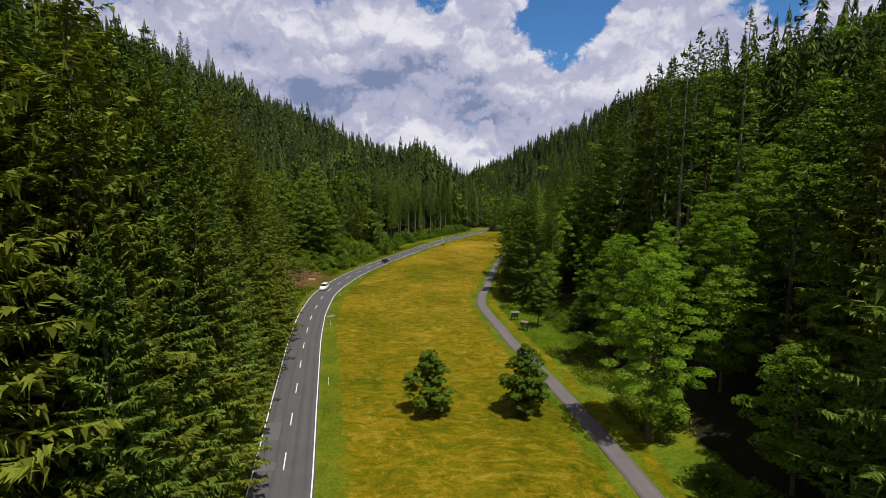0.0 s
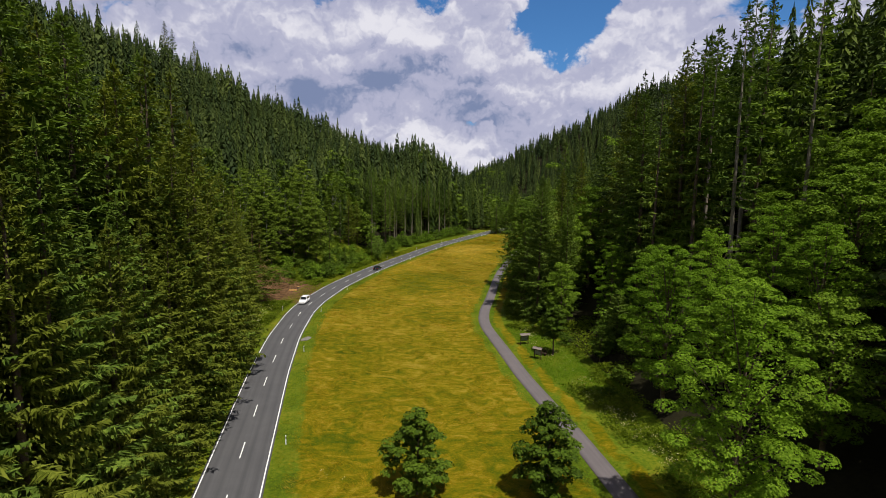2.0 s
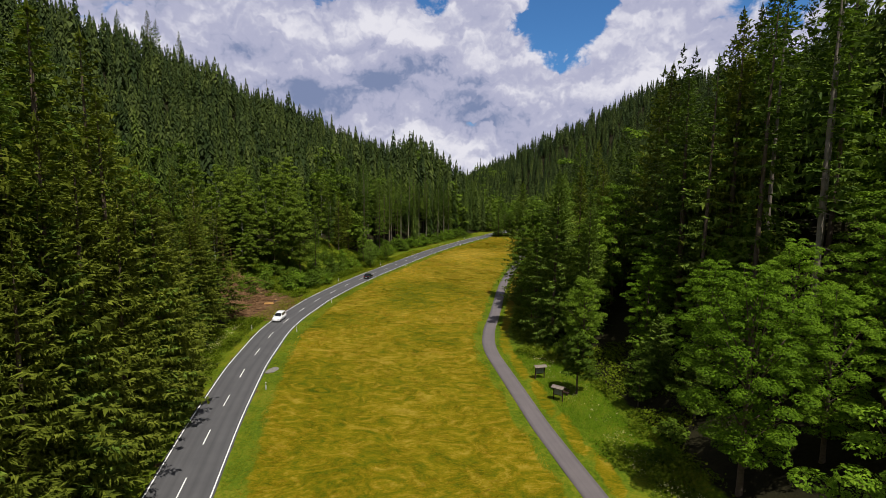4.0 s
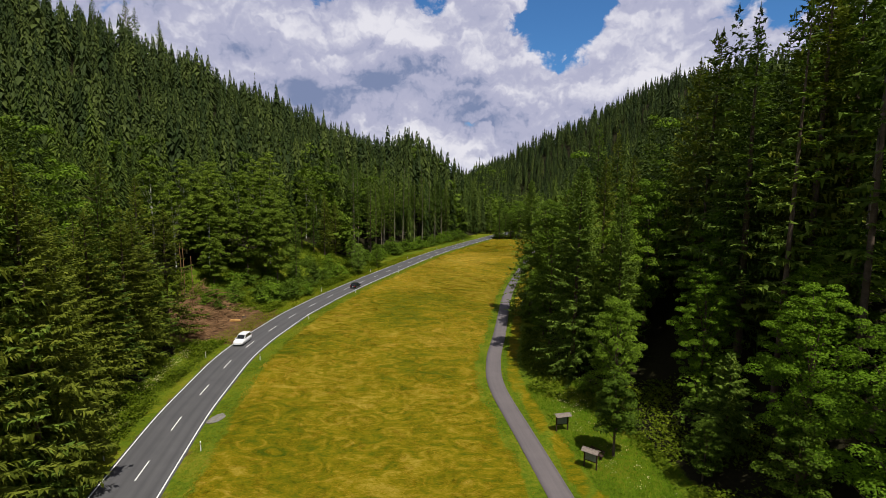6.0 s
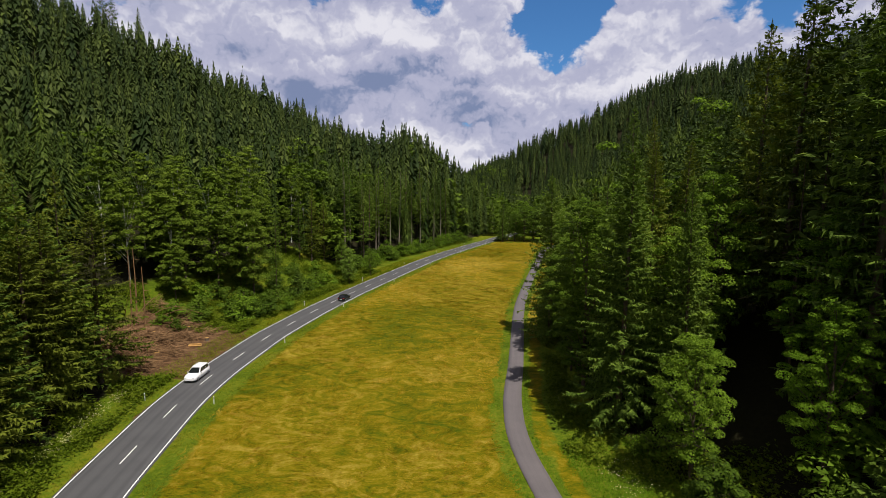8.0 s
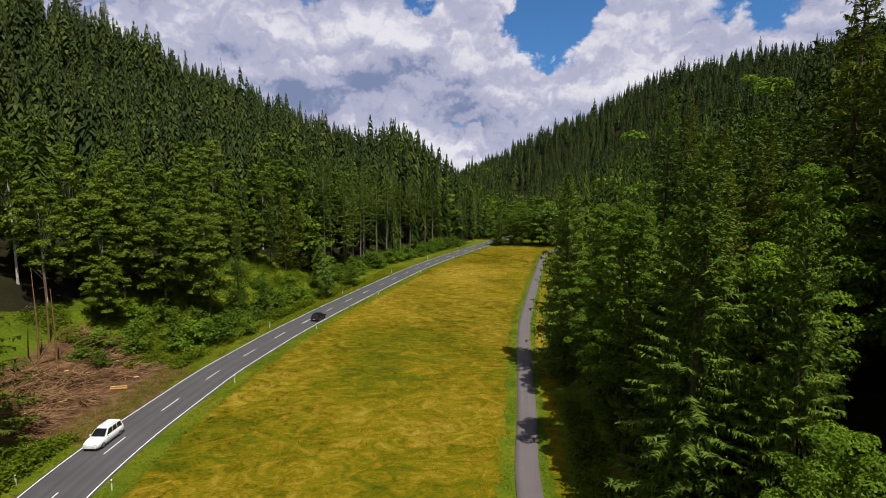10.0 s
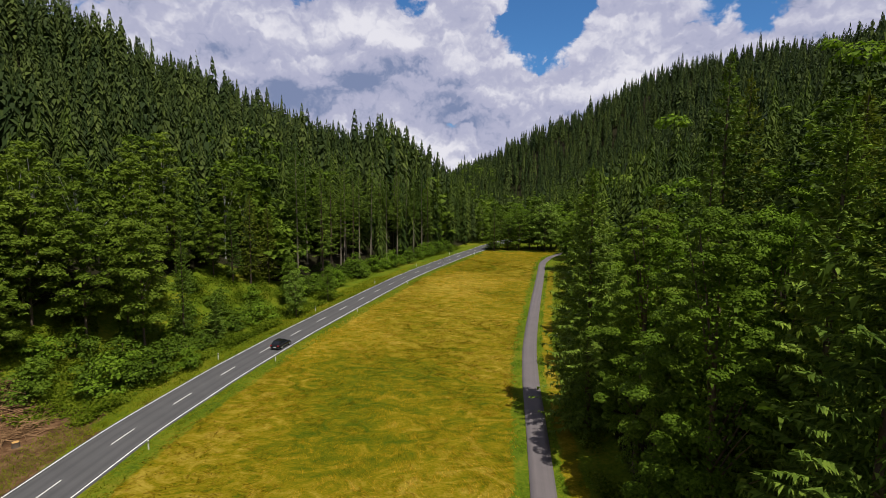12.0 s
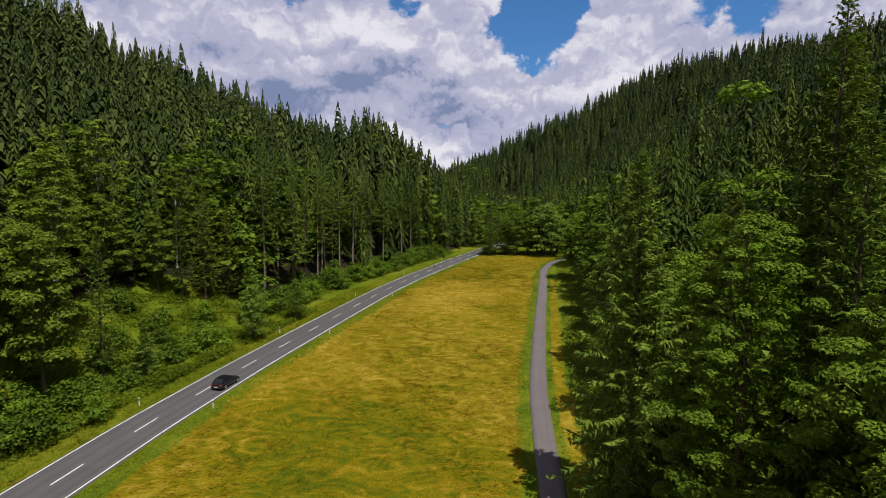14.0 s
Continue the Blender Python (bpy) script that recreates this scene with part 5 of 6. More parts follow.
def build_herbs():
    """Rank herbs on the ditch banks, and white umbels among them."""
    rng = np.random.default_rng(22)
    X, Y, Z, F = [], [], [], []
    def band(n, y0, y1, x_of, dens=1.0):
        y = rng.uniform(y0, y1, n)
        x = x_of(y, rng.random(n))
        clump = np.sin(x * 0.8 + 1.7 * np.sin(y * 0.33)) + np.sin(y * 0.6 + x * 0.3) + rng.normal(0, 0.6, n)
        k = clump > -0.4
        return x[k], y[k], clump[k]
    bands = [
        band(17000, 62, 143, lambda y, r: road_x(y) - ROAD_HALF - 1.7 - 5.8 * r),
        band(23000, 164, 236, lambda y, r: road_x(y) - ROAD_HALF - 3.2 - 24 * r ** 1.3),
        band(4200, 236, 335, lambda y, r: left_foot(y) + 2.0 - 7 * r),
        band(8500, 56, 150, lambda y, r: path_x(y) + 5.6 * K + 7.0 * smooth(y, 88, 96) * (1 - smooth(y, 114, 122)) + (right_foot(y) + 3.5 - path_x(y) - 5.6 * K) * r),
        band(3000, 150, 290, lambda y, r: path_x(y) + 5.4 * K + (right_foot(y) + 1.0 - path_x(y) - 5.4 * K) * r),
        band(1500, 326, 338, lambda y, r: 30 + 40 * r),
    ]
    x, y, c = (np.concatenate(v) for v in zip(*bands))
    z = land(x, y)
    n = len(x)
    lift = 0.28 + 0.45 * np.clip(c, 0, 2)
    per = 5
    P = np.repeat(np.stack([x, y, z], -1), per, 0)
    P += rng.normal(0, 0.32, P.shape) * np.array([1, 1, 0])
    P[:, 2] += np.repeat(lift, per) * rng.uniform(0.2, 1.3, n * per)
    up = rng.normal(0, 0.5, P.shape) + np.array([0, 0, 0.9])
    up /= np.linalg.norm(up, axis=1)[:, None]
    u = np.cross(up, rng.normal(0, 1, P.shape))
    u /= np.linalg.norm(u, axis=1)[:, None]
    v = np.cross(up, u)
    s = (rng.uniform(0.14, 0.34, n * per))[:, None]
    V = np.stack([P - u * s * 0.5, P + u * s * 0.5, P + v * s * 1.1], 1).reshape(-1, 3)
    tagged(new("bank_herbs", mesh_of("bank_herbs", V, np.arange(len(V)).reshape(-1, 3), [HERB])), "rank green herbs and nettles covering the banks", "herbs", kind="stuff")
    # umbels
    spots = []
    for n, y0, y1, f in ((420, 84, 141, lambda y, r: road_x(y) - ROAD_HALF - 3.6 - 1.8 * r), (150, 60, 92, lambda y, r: path_x(y) + 6.6 * K + 3.6 * r), (70, 95, 120, lambda y, r: path_x(y) + 7 * K + 4 * r), (14, 48, 66, lambda y, r: road_x(y) + 9 + 3.0 * r), (60, 165, 200, lambda y, r: path_x(y) + 5 + 3 * r)):
        yy = rng.uniform(y0, y1, n)
        yy = yy + 1.2 * np.sin(yy * 3)
        spots.append(np.stack([f(yy, rng.random(n)), yy], -1))
    p = np.concatenate(spots)
    m = len(p)
    base = np.concatenate([p, (land(p[:, 0], p[:, 1]) + rng.uniform(0.55, 1.05, m))[:, None]], 1)
    per = 5
    Q = np.repeat(base, per, 0) + rng.normal(0, 0.24, (m * per, 3)) * np.array([1, 1, 0.4])
    a = rng.uniform(0, 6.28, m * per)
    T = []
    for k in range(3):
        T.append(Q + np.stack([np.cos(a + k * 2.09), np.sin(a + k * 2.09), rng.normal(0, 0.25, m * per)], -1) * 0.048)
    V = np.stack(T, 1).reshape(-1, 3)
    tagged(new("white_umbels", mesh_of("white_umbels", V, np.arange(len(V)).reshape(-1, 3), [FLOWER])), "creamy white umbel flowers standing among the herbs", "flowers", kind="stuff")


build_meadow()
build_herbs()

# shrubs on the banks
rng_s = np.random.default_rng(31)
SHRUBS = [(-37.5, 176.0, 3.4, 1.0), (-41.0, 171.8, 3.2, 1.0), (-33.0, 183.0, 3.0, 1.0), (-36.5, 199.5, 4.2, 1.0), (-33.5, 203.0, 3.8, 1.1), (-30.5, 208.0, 4.2, 1.1), (-34.0, 213.0, 3.4, 1.0), (-38.0, 208.0, 3.0, 1.1), (-42.0, 203.0, 3.0, 1.0), (-37.0, 189.0, 3.4, 1.0),
          (-46.0, 168.5, 3.0, 1.2), (-49.5, 176.0, 3.6, 1.1), (-47.0, 162.0, 2.4, 1.0), (-40.5, 214.0, 3.0, 1.0), (-36.0, 221.0, 3.4, 1.0), (-43.0, 183.0, 3.8, 1.1), (-47.5, 180.0, 4.0, 1.1),
          (-39.5, 174.0, 4.6, 1.1), (-36.2, 178.5, 4.4, 1.1), (-43.5, 176.5, 3.6, 1.1), (-40.0, 181.0, 3.2, 1.2), (-37.8, 186.0, 3.6, 1.1), (-44.8, 190.0, 3.6, 1.2), (-41.0, 196.0, 3.4, 1.1), (-47.5, 171.5, 3.4, 1.2), (-35.2, 192.0, 3.0, 1.2), (-50.0, 166.0, 3.0, 1.2), (24.5, 86.0, 1.8, 1.2), (27.5, 90.0, 2.4, 1.1), (29.5, 60.0, 2.4, 1.2), (26.8, 47.0, 2.6, 1.3), (29.0, 42.0, 3.4, 1.2), (22.5, 120.0, 2.6, 1.0), (24.0, 110.0, 2.4, 1.0), (30.5, 105.0, 4.0, 1.0), (33.0, 108.0, 5.0, 1.0), (23.5, 172.0, 4.0, 0.9), (27.0, 176.0, 5.0, 0.9), (30.0, 184.0, 4.5, 0.9), (35.5, 205.0, 4.0, 1.0), (40.0, 221.0, 4.0, 1.0)]
for x, y, h, slim in SHRUBS:
    shrub_kind.plant(rng_s, x, y, h, slim=slim, sink=0.05)
for k in range(58):
    y = 232 + 92 * (k + rng_s.random()) / 58
    d = rng_s.uniform(-1.0, 5.0)
    shrub_kind.plant(rng_s, float(left_foot(y)) - d, y, rng_s.uniform(2.2, 5.0), slim=rng_s.uniform(0.9, 1.2), sink=0.05)
for k in range(6):
    y = rng_s.uniform(155, 226)
    shrub_kind.plant(rng_s, float(left_foot(y)) - rng_s.uniform(6, 19), y, rng_s.uniform(1.6, 3.6), slim=rng_s.uniform(0.9, 1.3), sink=0.05)

# ---------------------------------------------------------------- the felled patch


def part(name, bm, mat, parent, label=""):
    me = bpy.data.meshes.new(name)
    bm.to_mesh(me)
    bm.free()
    me.materials.append(mat)
    ob = new(name, me)
    ob.parent = parent
    if label:
        ob["label"] = label
    return ob


def arrays_part(name, vf, mat, parent=None, label="", flat=True):
    ob = new(name, mesh_of(name, vf[0], vf[1], [mat], flat=flat))
    if parent:
        ob.parent = parent
    if label:
        ob["label"] = label
    return ob


def bent_rod(a, b, ra, rb, sag, n=5, sides=5):
    a, b = np.array(a, float), np.array(b, float)
    pts = [a + (b - a) * q + np.array([0, 0, sag * math.sin(math.pi * q)]) for q in np.linspace(0, 1, n)]
    rs = np.linspace(ra, rb, n)
    return merge([stick(pts[i], pts[i + 1], rs[i], rs[i + 1], sides) for i in range(n - 1)])


def build_felled_patch():
    rng = np.random.default_rng(41)
    def z(x, y):
        return float(land(x, y))
    # brushwood: heaps of cut boughs
    parts = []
    for cx, cy, r, n in ((-46.5, 150.5, 3.0, 230), (-44.0, 146.0, 2.6, 190), (-47.0, 156.5, 3.2, 210), (-50.5, 146.5, 3.0, 160), (-50.0, 153.0, 3.5, 160), (-44.5, 160.0, 2.4, 120), (-42.6, 152.5, 1.4, 50), (-47.5, 164.0, 3.0, 160), (-42.0, 163.0, 1.8, 70), (-52.5, 167.0, 2.8, 120)):
        for k in range(n):
            q = rng.normal(0, 0.45, 2) * r
            x, y = cx + q[0], cy + q[1]
            h = max(0.05, 1.5 * math.exp(-(q @ q) / (r * r * 0.5))) * rng.random()
            L = rng.uniform(0.6, 3.4)
            a = rng.uniform(0, 6.28)
            dz = rng.normal(0.06, 0.20) * L
            p = (x, y, z(x, y) + h)
            e = (x + np.cos(a) * L, y + np.sin(a) * L, 0)
            e = (e[0], e[1], max(z(e[0], e[1]) + 0.02, p[2] + dz))
            parts.append(stick(p, e, rng.uniform(0.025, 0.085), 0.012, 3))
    v, f = merge(parts)
    tagged(new("brushwood", mesh_of("brushwood", v, f, [DEAD_WOOD])), "heaps of brown cut brushwood on bare soil", "brushwood", kind="stuff")
    # leaning and fallen poles
    for a, b, ra, rb, sag in (((-47.5, 158.5), (-43.0, 155.0, 3.6), 0.09, 0.03, 0.3), ((-46.0, 160.5), (-44.6, 156.0, 4.0), 0.08, 0.03, 0.2), ((-52.0, 160.0), (-46.0, 163.5, 4.4), 0.09, 0.03, 1.2), ((-51.0, 162.0), (-44.0, 166.0, 3.0), 0.08, 0.02, 1.6), ((-50.0, 150.0), (-46.5, 153.0, 4.2), 0.11, 0.04, 0.2), ((-52.5, 157.0), (-49.0, 161.0, 6.5), 0.10, 0.03, 0.8), ((-49.0, 143.5), (-44.5, 146.5, 0.5), 0.12, 0.06, 0.05), ((-47.0, 148.0), (-42.5, 150.0, 0.35), 0.10, 0.05, 0.02), ((-54.0, 158.0), (-50.5, 154.0, 7.0), 0.10, 0.03, 0.4)):
        v, f = bent_rod((a[0], a[1], z(*a)), (b[0], b[1], z(b[0], b[1]) + b[2] if b[2] > 0.6 else z(b[0], b[1]) + 0.1), ra, rb, sag)
        tagged(new("leaning_pole", mesh_of("leaning_pole", v, f, [DEAD_WOOD], flat=False)), "thin bare brown pole leaning over the felled patch", "dead branch", "bare poles on the felled patch")
    # two reddish bare stems still standing
    for x, y, h in ((-53.0, 158.5, 13.0), (-51.0, 159.0, 11.0), (-54.5, 162.5, 12.0)):
        stem = new("bare_stem")
        stem.location = (x, y, z(x, y) - 0.2)
        tagged(stem, "bare reddish spruce stem with dead twigs", "dead tree", "bare stems above the felled patch")
        v, f = tube([((0.1 * np.sin(q * 4), 0, h * q), 0.16 * (1 - 0.75 * q)) for q in np.linspace(0, 1, 6)], 7)
        arrays_part("trunk", (v, f), DEAD_WOOD, stem, flat=False)
        for k in range(9):
            q = rng.uniform(0.15, 0.85)
            a, L = rng.uniform(0, 6.28), rng.uniform(0.6, 1.6)
            arrays_part("twig", stick((0, 0, h * q), (np.cos(a) * L, np.sin(a) * L, h * q - 0.25 * L), 0.03, 0.008, 3), DEAD_WOOD, stem)
    # stumps and a few short logs
    for x, y, r, h in ((-40.6, 159.8, 0.34, 0.55), (-46.0, 164.5, 0.3, 0.45), (-38.2, 189.2, 0.42, 0.5), (-49.0, 158.0, 0.3, 0.4)):
        s = new("tree_stump")
        s.location = (x, y, z(x, y) - 0.1)
        tagged(s, "freshly cut tree stump with a pale orange face", "stump", "stumps on the bank")
        v, f = tube([((0, 0, 0), r * 1.35), ((0, 0, 0.25), r * 1.05), ((0, 0, h + 0.1), r)], 12)
        arrays_part("bark", (v, f), BARK, s, flat=False)
        bm = bmesh.new()
        bmesh.ops.create_circle(bm, cap_ends=True, radius=r, segments=12, matrix=Matrix.Translation((0, 0, h + 0.1)))
        part("cut_face", bm, CUT_WOOD, s, "pale orange cut face")
    for k, (x, y, a, L, r, dz) in enumerate(((-41.2, 156.6, 0.15, 2.1, 0.13, 0.1), (-41.3, 156.9, 0.12, 2.2, 0.12, 0.1), (-41.2, 156.75, 0.18, 2.0, 0.12, 0.32), (-45.3, 151.6, 1.0, 1.4, 0.12, 0.1), (-46.2, 147.2, 2.3, 1.5, 0.11, 0.12))):
        g = new("log")
        g.matrix_basis = pose(x, y, z(x, y) + dz, 0, 0, math.degrees(a))
        tagged(g, "short debarked orange log lying beside the road", "log", "cut logs on the felled patch")
        v, f = stick((-L / 2, 0, 0), (L / 2, 0, 0), r, r * 0.9, 10)
        arrays_part("log_side", (v, f), CUT_WOOD, g, flat=False)
        for e, rr in ((-L / 2, r), (L / 2, r * 0.9)):
            bm = bmesh.new()
            bmesh.ops.create_circle(bm, cap_ends=True, radius=rr, segments=10, matrix=pose(e, 0, 0, 0, 90, 0))
            part("cut_end", bm, CUT_WOOD, g)


build_felled_patch()

# ---------------------------------------------------------------- roadside things


def box(bm, cx, cy, cz, sx, sy, sz, turn=None, bevel=0.0):
    m = Matrix.Translation((cx, cy, cz)) @ (turn or Matrix.Identity(4)) @ Matrix.Diagonal((sx, sy, sz, 1))
    got = bmesh.ops.create_cube(bm, size=1.0, matrix=m)
    if bevel:
        es = list({e for v in got["verts"] for e in v.link_edges})
        bmesh.ops.bevel(bm, geom=es, offset=bevel, segments=1, affect="EDGES")


def delineator():
    """A roadside marker post: three-cornered white plastic, a slanting black band and a reflector."""
    ob = new("delineator_post")
    def prism(z0, z1, r, cut=0.0):
        bm = bmesh.new()
        ring = [(-0.06 * r, -0.055 * r), (0.06 * r, -0.055 * r), (0.035 * r, 0.05 * r), (-0.035 * r, 0.05 * r)]
        lo = [bm.verts.new((x, y, z0)) for x, y in ring]
        hi = [bm.verts.new((x, y, z1 + cut * y)) for x, y in ring]
        for i in range(4):
            bm.faces.new((lo[i], lo[(i + 1) % 4], hi[(i + 1) % 4], hi[i]))
        bm.faces.new(hi)
        return bm
    part("shaft", prism(-0.15, 0.70, 1.0), PLASTIC_WHITE, ob)
    part("black_band", prism(0.70, 0.93, 1.03), PLASTIC_BLACK, ob, "black band")
    part("cap", prism(0.93, 1.03, 1.0, 0.6), PLASTIC_WHITE, ob)
    bm = bmesh.new()
    box(bm, 0, -0.060, 0.82, 0.045, 0.008, 0.17)
    part("reflector", bm, REFLECTOR, ob, "pale reflector")
    return tagged(ob, "white plastic delineator post with a black band", "delineator post", "delineator posts along the road")


first_post = None
for side, ys in ((1, (44, 85.3, 123.5, 157, 187, 219, 256, 294, 331, 366)), (-1, (83, 121, 158, 220, 257, 295, 331, 366))):
    for yu in ys:
        y = yu * K
        off = side * (ROAD_HALF + 1.35)
        x = float(road_x(y) + off / slope_side(y, road_x))
        turn = -math.degrees(math.atan(float(road_x(y + 1) - road_x(y - 1)) / 2))
        m = pose(x, y, float(land(x, y)), 0, 0, turn)
        if first_post is None:
            first_post = delineator()
            first_post.matrix_basis = m
        else:
            copy_thing(first_post, m)


def info_board(x, y, turn, width, height, lean=0.0):
    """An information board: two dark posts, a framed panel and a little board roof."""
    ob = new("information_board")
    ob.matrix_basis = pose(x, y, float(land(x, y)), 0, lean, turn)
    for s in (-1, 1):
        bm = bmesh.new()
        box(bm, s * width * 0.42, 0, height / 2 - 0.1, 0.13, 0.13, height + 0.2, bevel=0.012)
        part("post", bm, POST_WOOD, ob, "dark stained post")
    bm = bmesh.new()
    box(bm, 0, 0.0, height * 0.63, width * 0.72, 0.05, height * 0.40, bevel=0.006)
    part("panel", bm, PANEL, ob, "faded grey-green panel")
    for dz, h in ((height * 0.63 + height * 0.22, 0.08), (height * 0.63 - height * 0.22, 0.08)):
        bm = bmesh.new()
        box(bm, 0, -0.01, dz, width * 0.82, 0.09, h, bevel=0.008)
        part("rail", bm, POST_WOOD, ob)
    for s in (-1, 1):
        for k in range(3):
            bm = bmesh.new()
            a = radians(24)
            o = 0.10 + k * 0.19
            box(bm, 0, s * o * math.cos(a), height + 0.19 - o * math.sin(a) - 0.004 * k, width * 1.12, 0.2, 0.03, Matrix.Rotation(-s * a, 4, "X"), 0.004)
            part("roof_board", bm, BOARD_WOOD, ob, "weathered grey board")
    bm = bmesh.new()
    box(bm, 0, 0, height + 0.205, width * 1.14, 0.10, 0.05, bevel=0.01)
    part("ridge_board", bm, BOARD_WOOD, ob)
    return tagged(ob, "roofed wooden information board beside the cycle path", "information board", "information boards by the path")


info_board(16.4, 110.2, 14, 1.75, 1.95)
info_board(17.4, 102.2, -38, 1.55, 1.9)


def picnic_bench(x, y, turn):
    ob = new("wooden_bench")
    ob.matrix_basis = pose(x, y, float(land(x, y)), 0, 0, turn)
    for k in range(3):
        bm = bmesh.new()
        box(bm, 0, -0.16 + 0.16 * k, 0.45, 1.7, 0.13, 0.045, bevel=0.008)
        part("seat_board", bm, POST_WOOD, ob)
    for k in range(2):
        bm = bmesh.new()
        box(bm, 0, 0.30 + 0.03 * k, 0.66 + 0.17 * k, 1.7, 0.04, 0.13, bevel=0.008)
        part("back_board", bm, POST_WOOD, ob)
    for s in (-0.65, 0.65):
        bm = bmesh.new()
        box(bm, s, 0, 0.21, 0.09, 0.42, 0.43, bevel=0.008)
        part("leg", bm, POST_WOOD, ob)
        bm = bmesh.new()
        box(bm, s, 0.34, 0.5, 0.07, 0.05, 0.72, bevel=0.008)
        part("back_post", bm, POST_WOOD, ob)
    tagged(ob, "dark wooden bench beside the information boards", "bench")


picnic_bench(18.6, 104.3, -50)

# a worn gravel spot on the verge, and a small grey cabinet at the meadow's end
bm = bmesh.new()
ring = [bm.verts.new((1.35 * math.cos(a) * (1 + 0.12 * math.sin(3 * a)), 0.85 * math.sin(a) * (1 + 0.1 * math.cos(2 * a)), 0.0)) for a in np.linspace(0, 6.283, 19)[:-1]]
top = bm.faces.new(ring)
bmesh.ops.extrude_face_region(bm, geom=[top])
bmesh.ops.translate(bm, verts=ring, vec=(0, 0, -0.12))
me = bpy.data.meshes.new("gravel_patch")
bm.to_mesh(me)
bm.free()
me.materials.append(GRAVEL)
gp = new("gravel_patch", me)
gp.matrix_basis = pose(-29.9 * K, 132.3 * K, float(land(-29.9 * K, 132.3 * K)) + 0.05, 0, 0, 75)
tagged(gp, "worn patch of grey gravel on the road verge", "gravel patch", kind="structure")


def road_sign(x, y, turn, shape):
    ob = new("road_sign")
    ob.matrix_basis = pose(x, y, float(land(x, y)), 0, 0, turn)
    v, f = tube([((0, 0, -0.2), 0.035), ((0, 0, 2.7), 0.035)], 8)
    arrays_part("pole", (v, f), ALLOY, ob, "grey metal pole", flat=False)
    bm = bmesh.new()
    if shape == "round":
        bmesh.ops.create_cone(bm, cap_ends=True, segments=24, radius1=0.32, radius2=0.32, depth=0.02, matrix=pose(0, -0.05, 2.4, 90, 0, 0))
    else:
        box(bm, 0, -0.05, 2.3, 0.62, 0.02, 0.5, bevel=0.004)
    part("sign_plate", bm, ALLOY if shape == "round" else PLASTIC_WHITE, ob, "plain plate")
    tagged(ob, "small road sign on a grey metal pole", "road sign")


road_sign(float(road_x(331 * K)) + 4.4, 331 * K, 20, "round")
road_sign(43.8, 331.5, 10, "square")


def grey_cabinet(x, y):
    ob = new("service_cabinet")
    ob.matrix_basis = pose(x, y, float(land(x, y)), 0, 0, 8)
    bm = bmesh.new()
    box(bm, 0, 0, 0.05, 0.9, 0.5, 0.3, bevel=0.01)
    part("plinth", bm, STONE, ob)
    bm = bmesh.new()
    box(bm, 0, 0, 0.85, 0.85, 0.42, 1.3, bevel=0.02)
    part("cabinet_body", bm, STONE, ob)
    for s in (-1, 1):
        bm = bmesh.new()
        box(bm, s * 0.2, -0.22, 0.85, 0.38, 0.02, 1.15, bevel=0.005)
        part("door", bm, STONE, ob)
    tagged(ob, "small grey service cabinet at the meadow edge", "cabinet")


grey_cabinet(36.8, 333.0)

# ---------------------------------------------------------------- cars


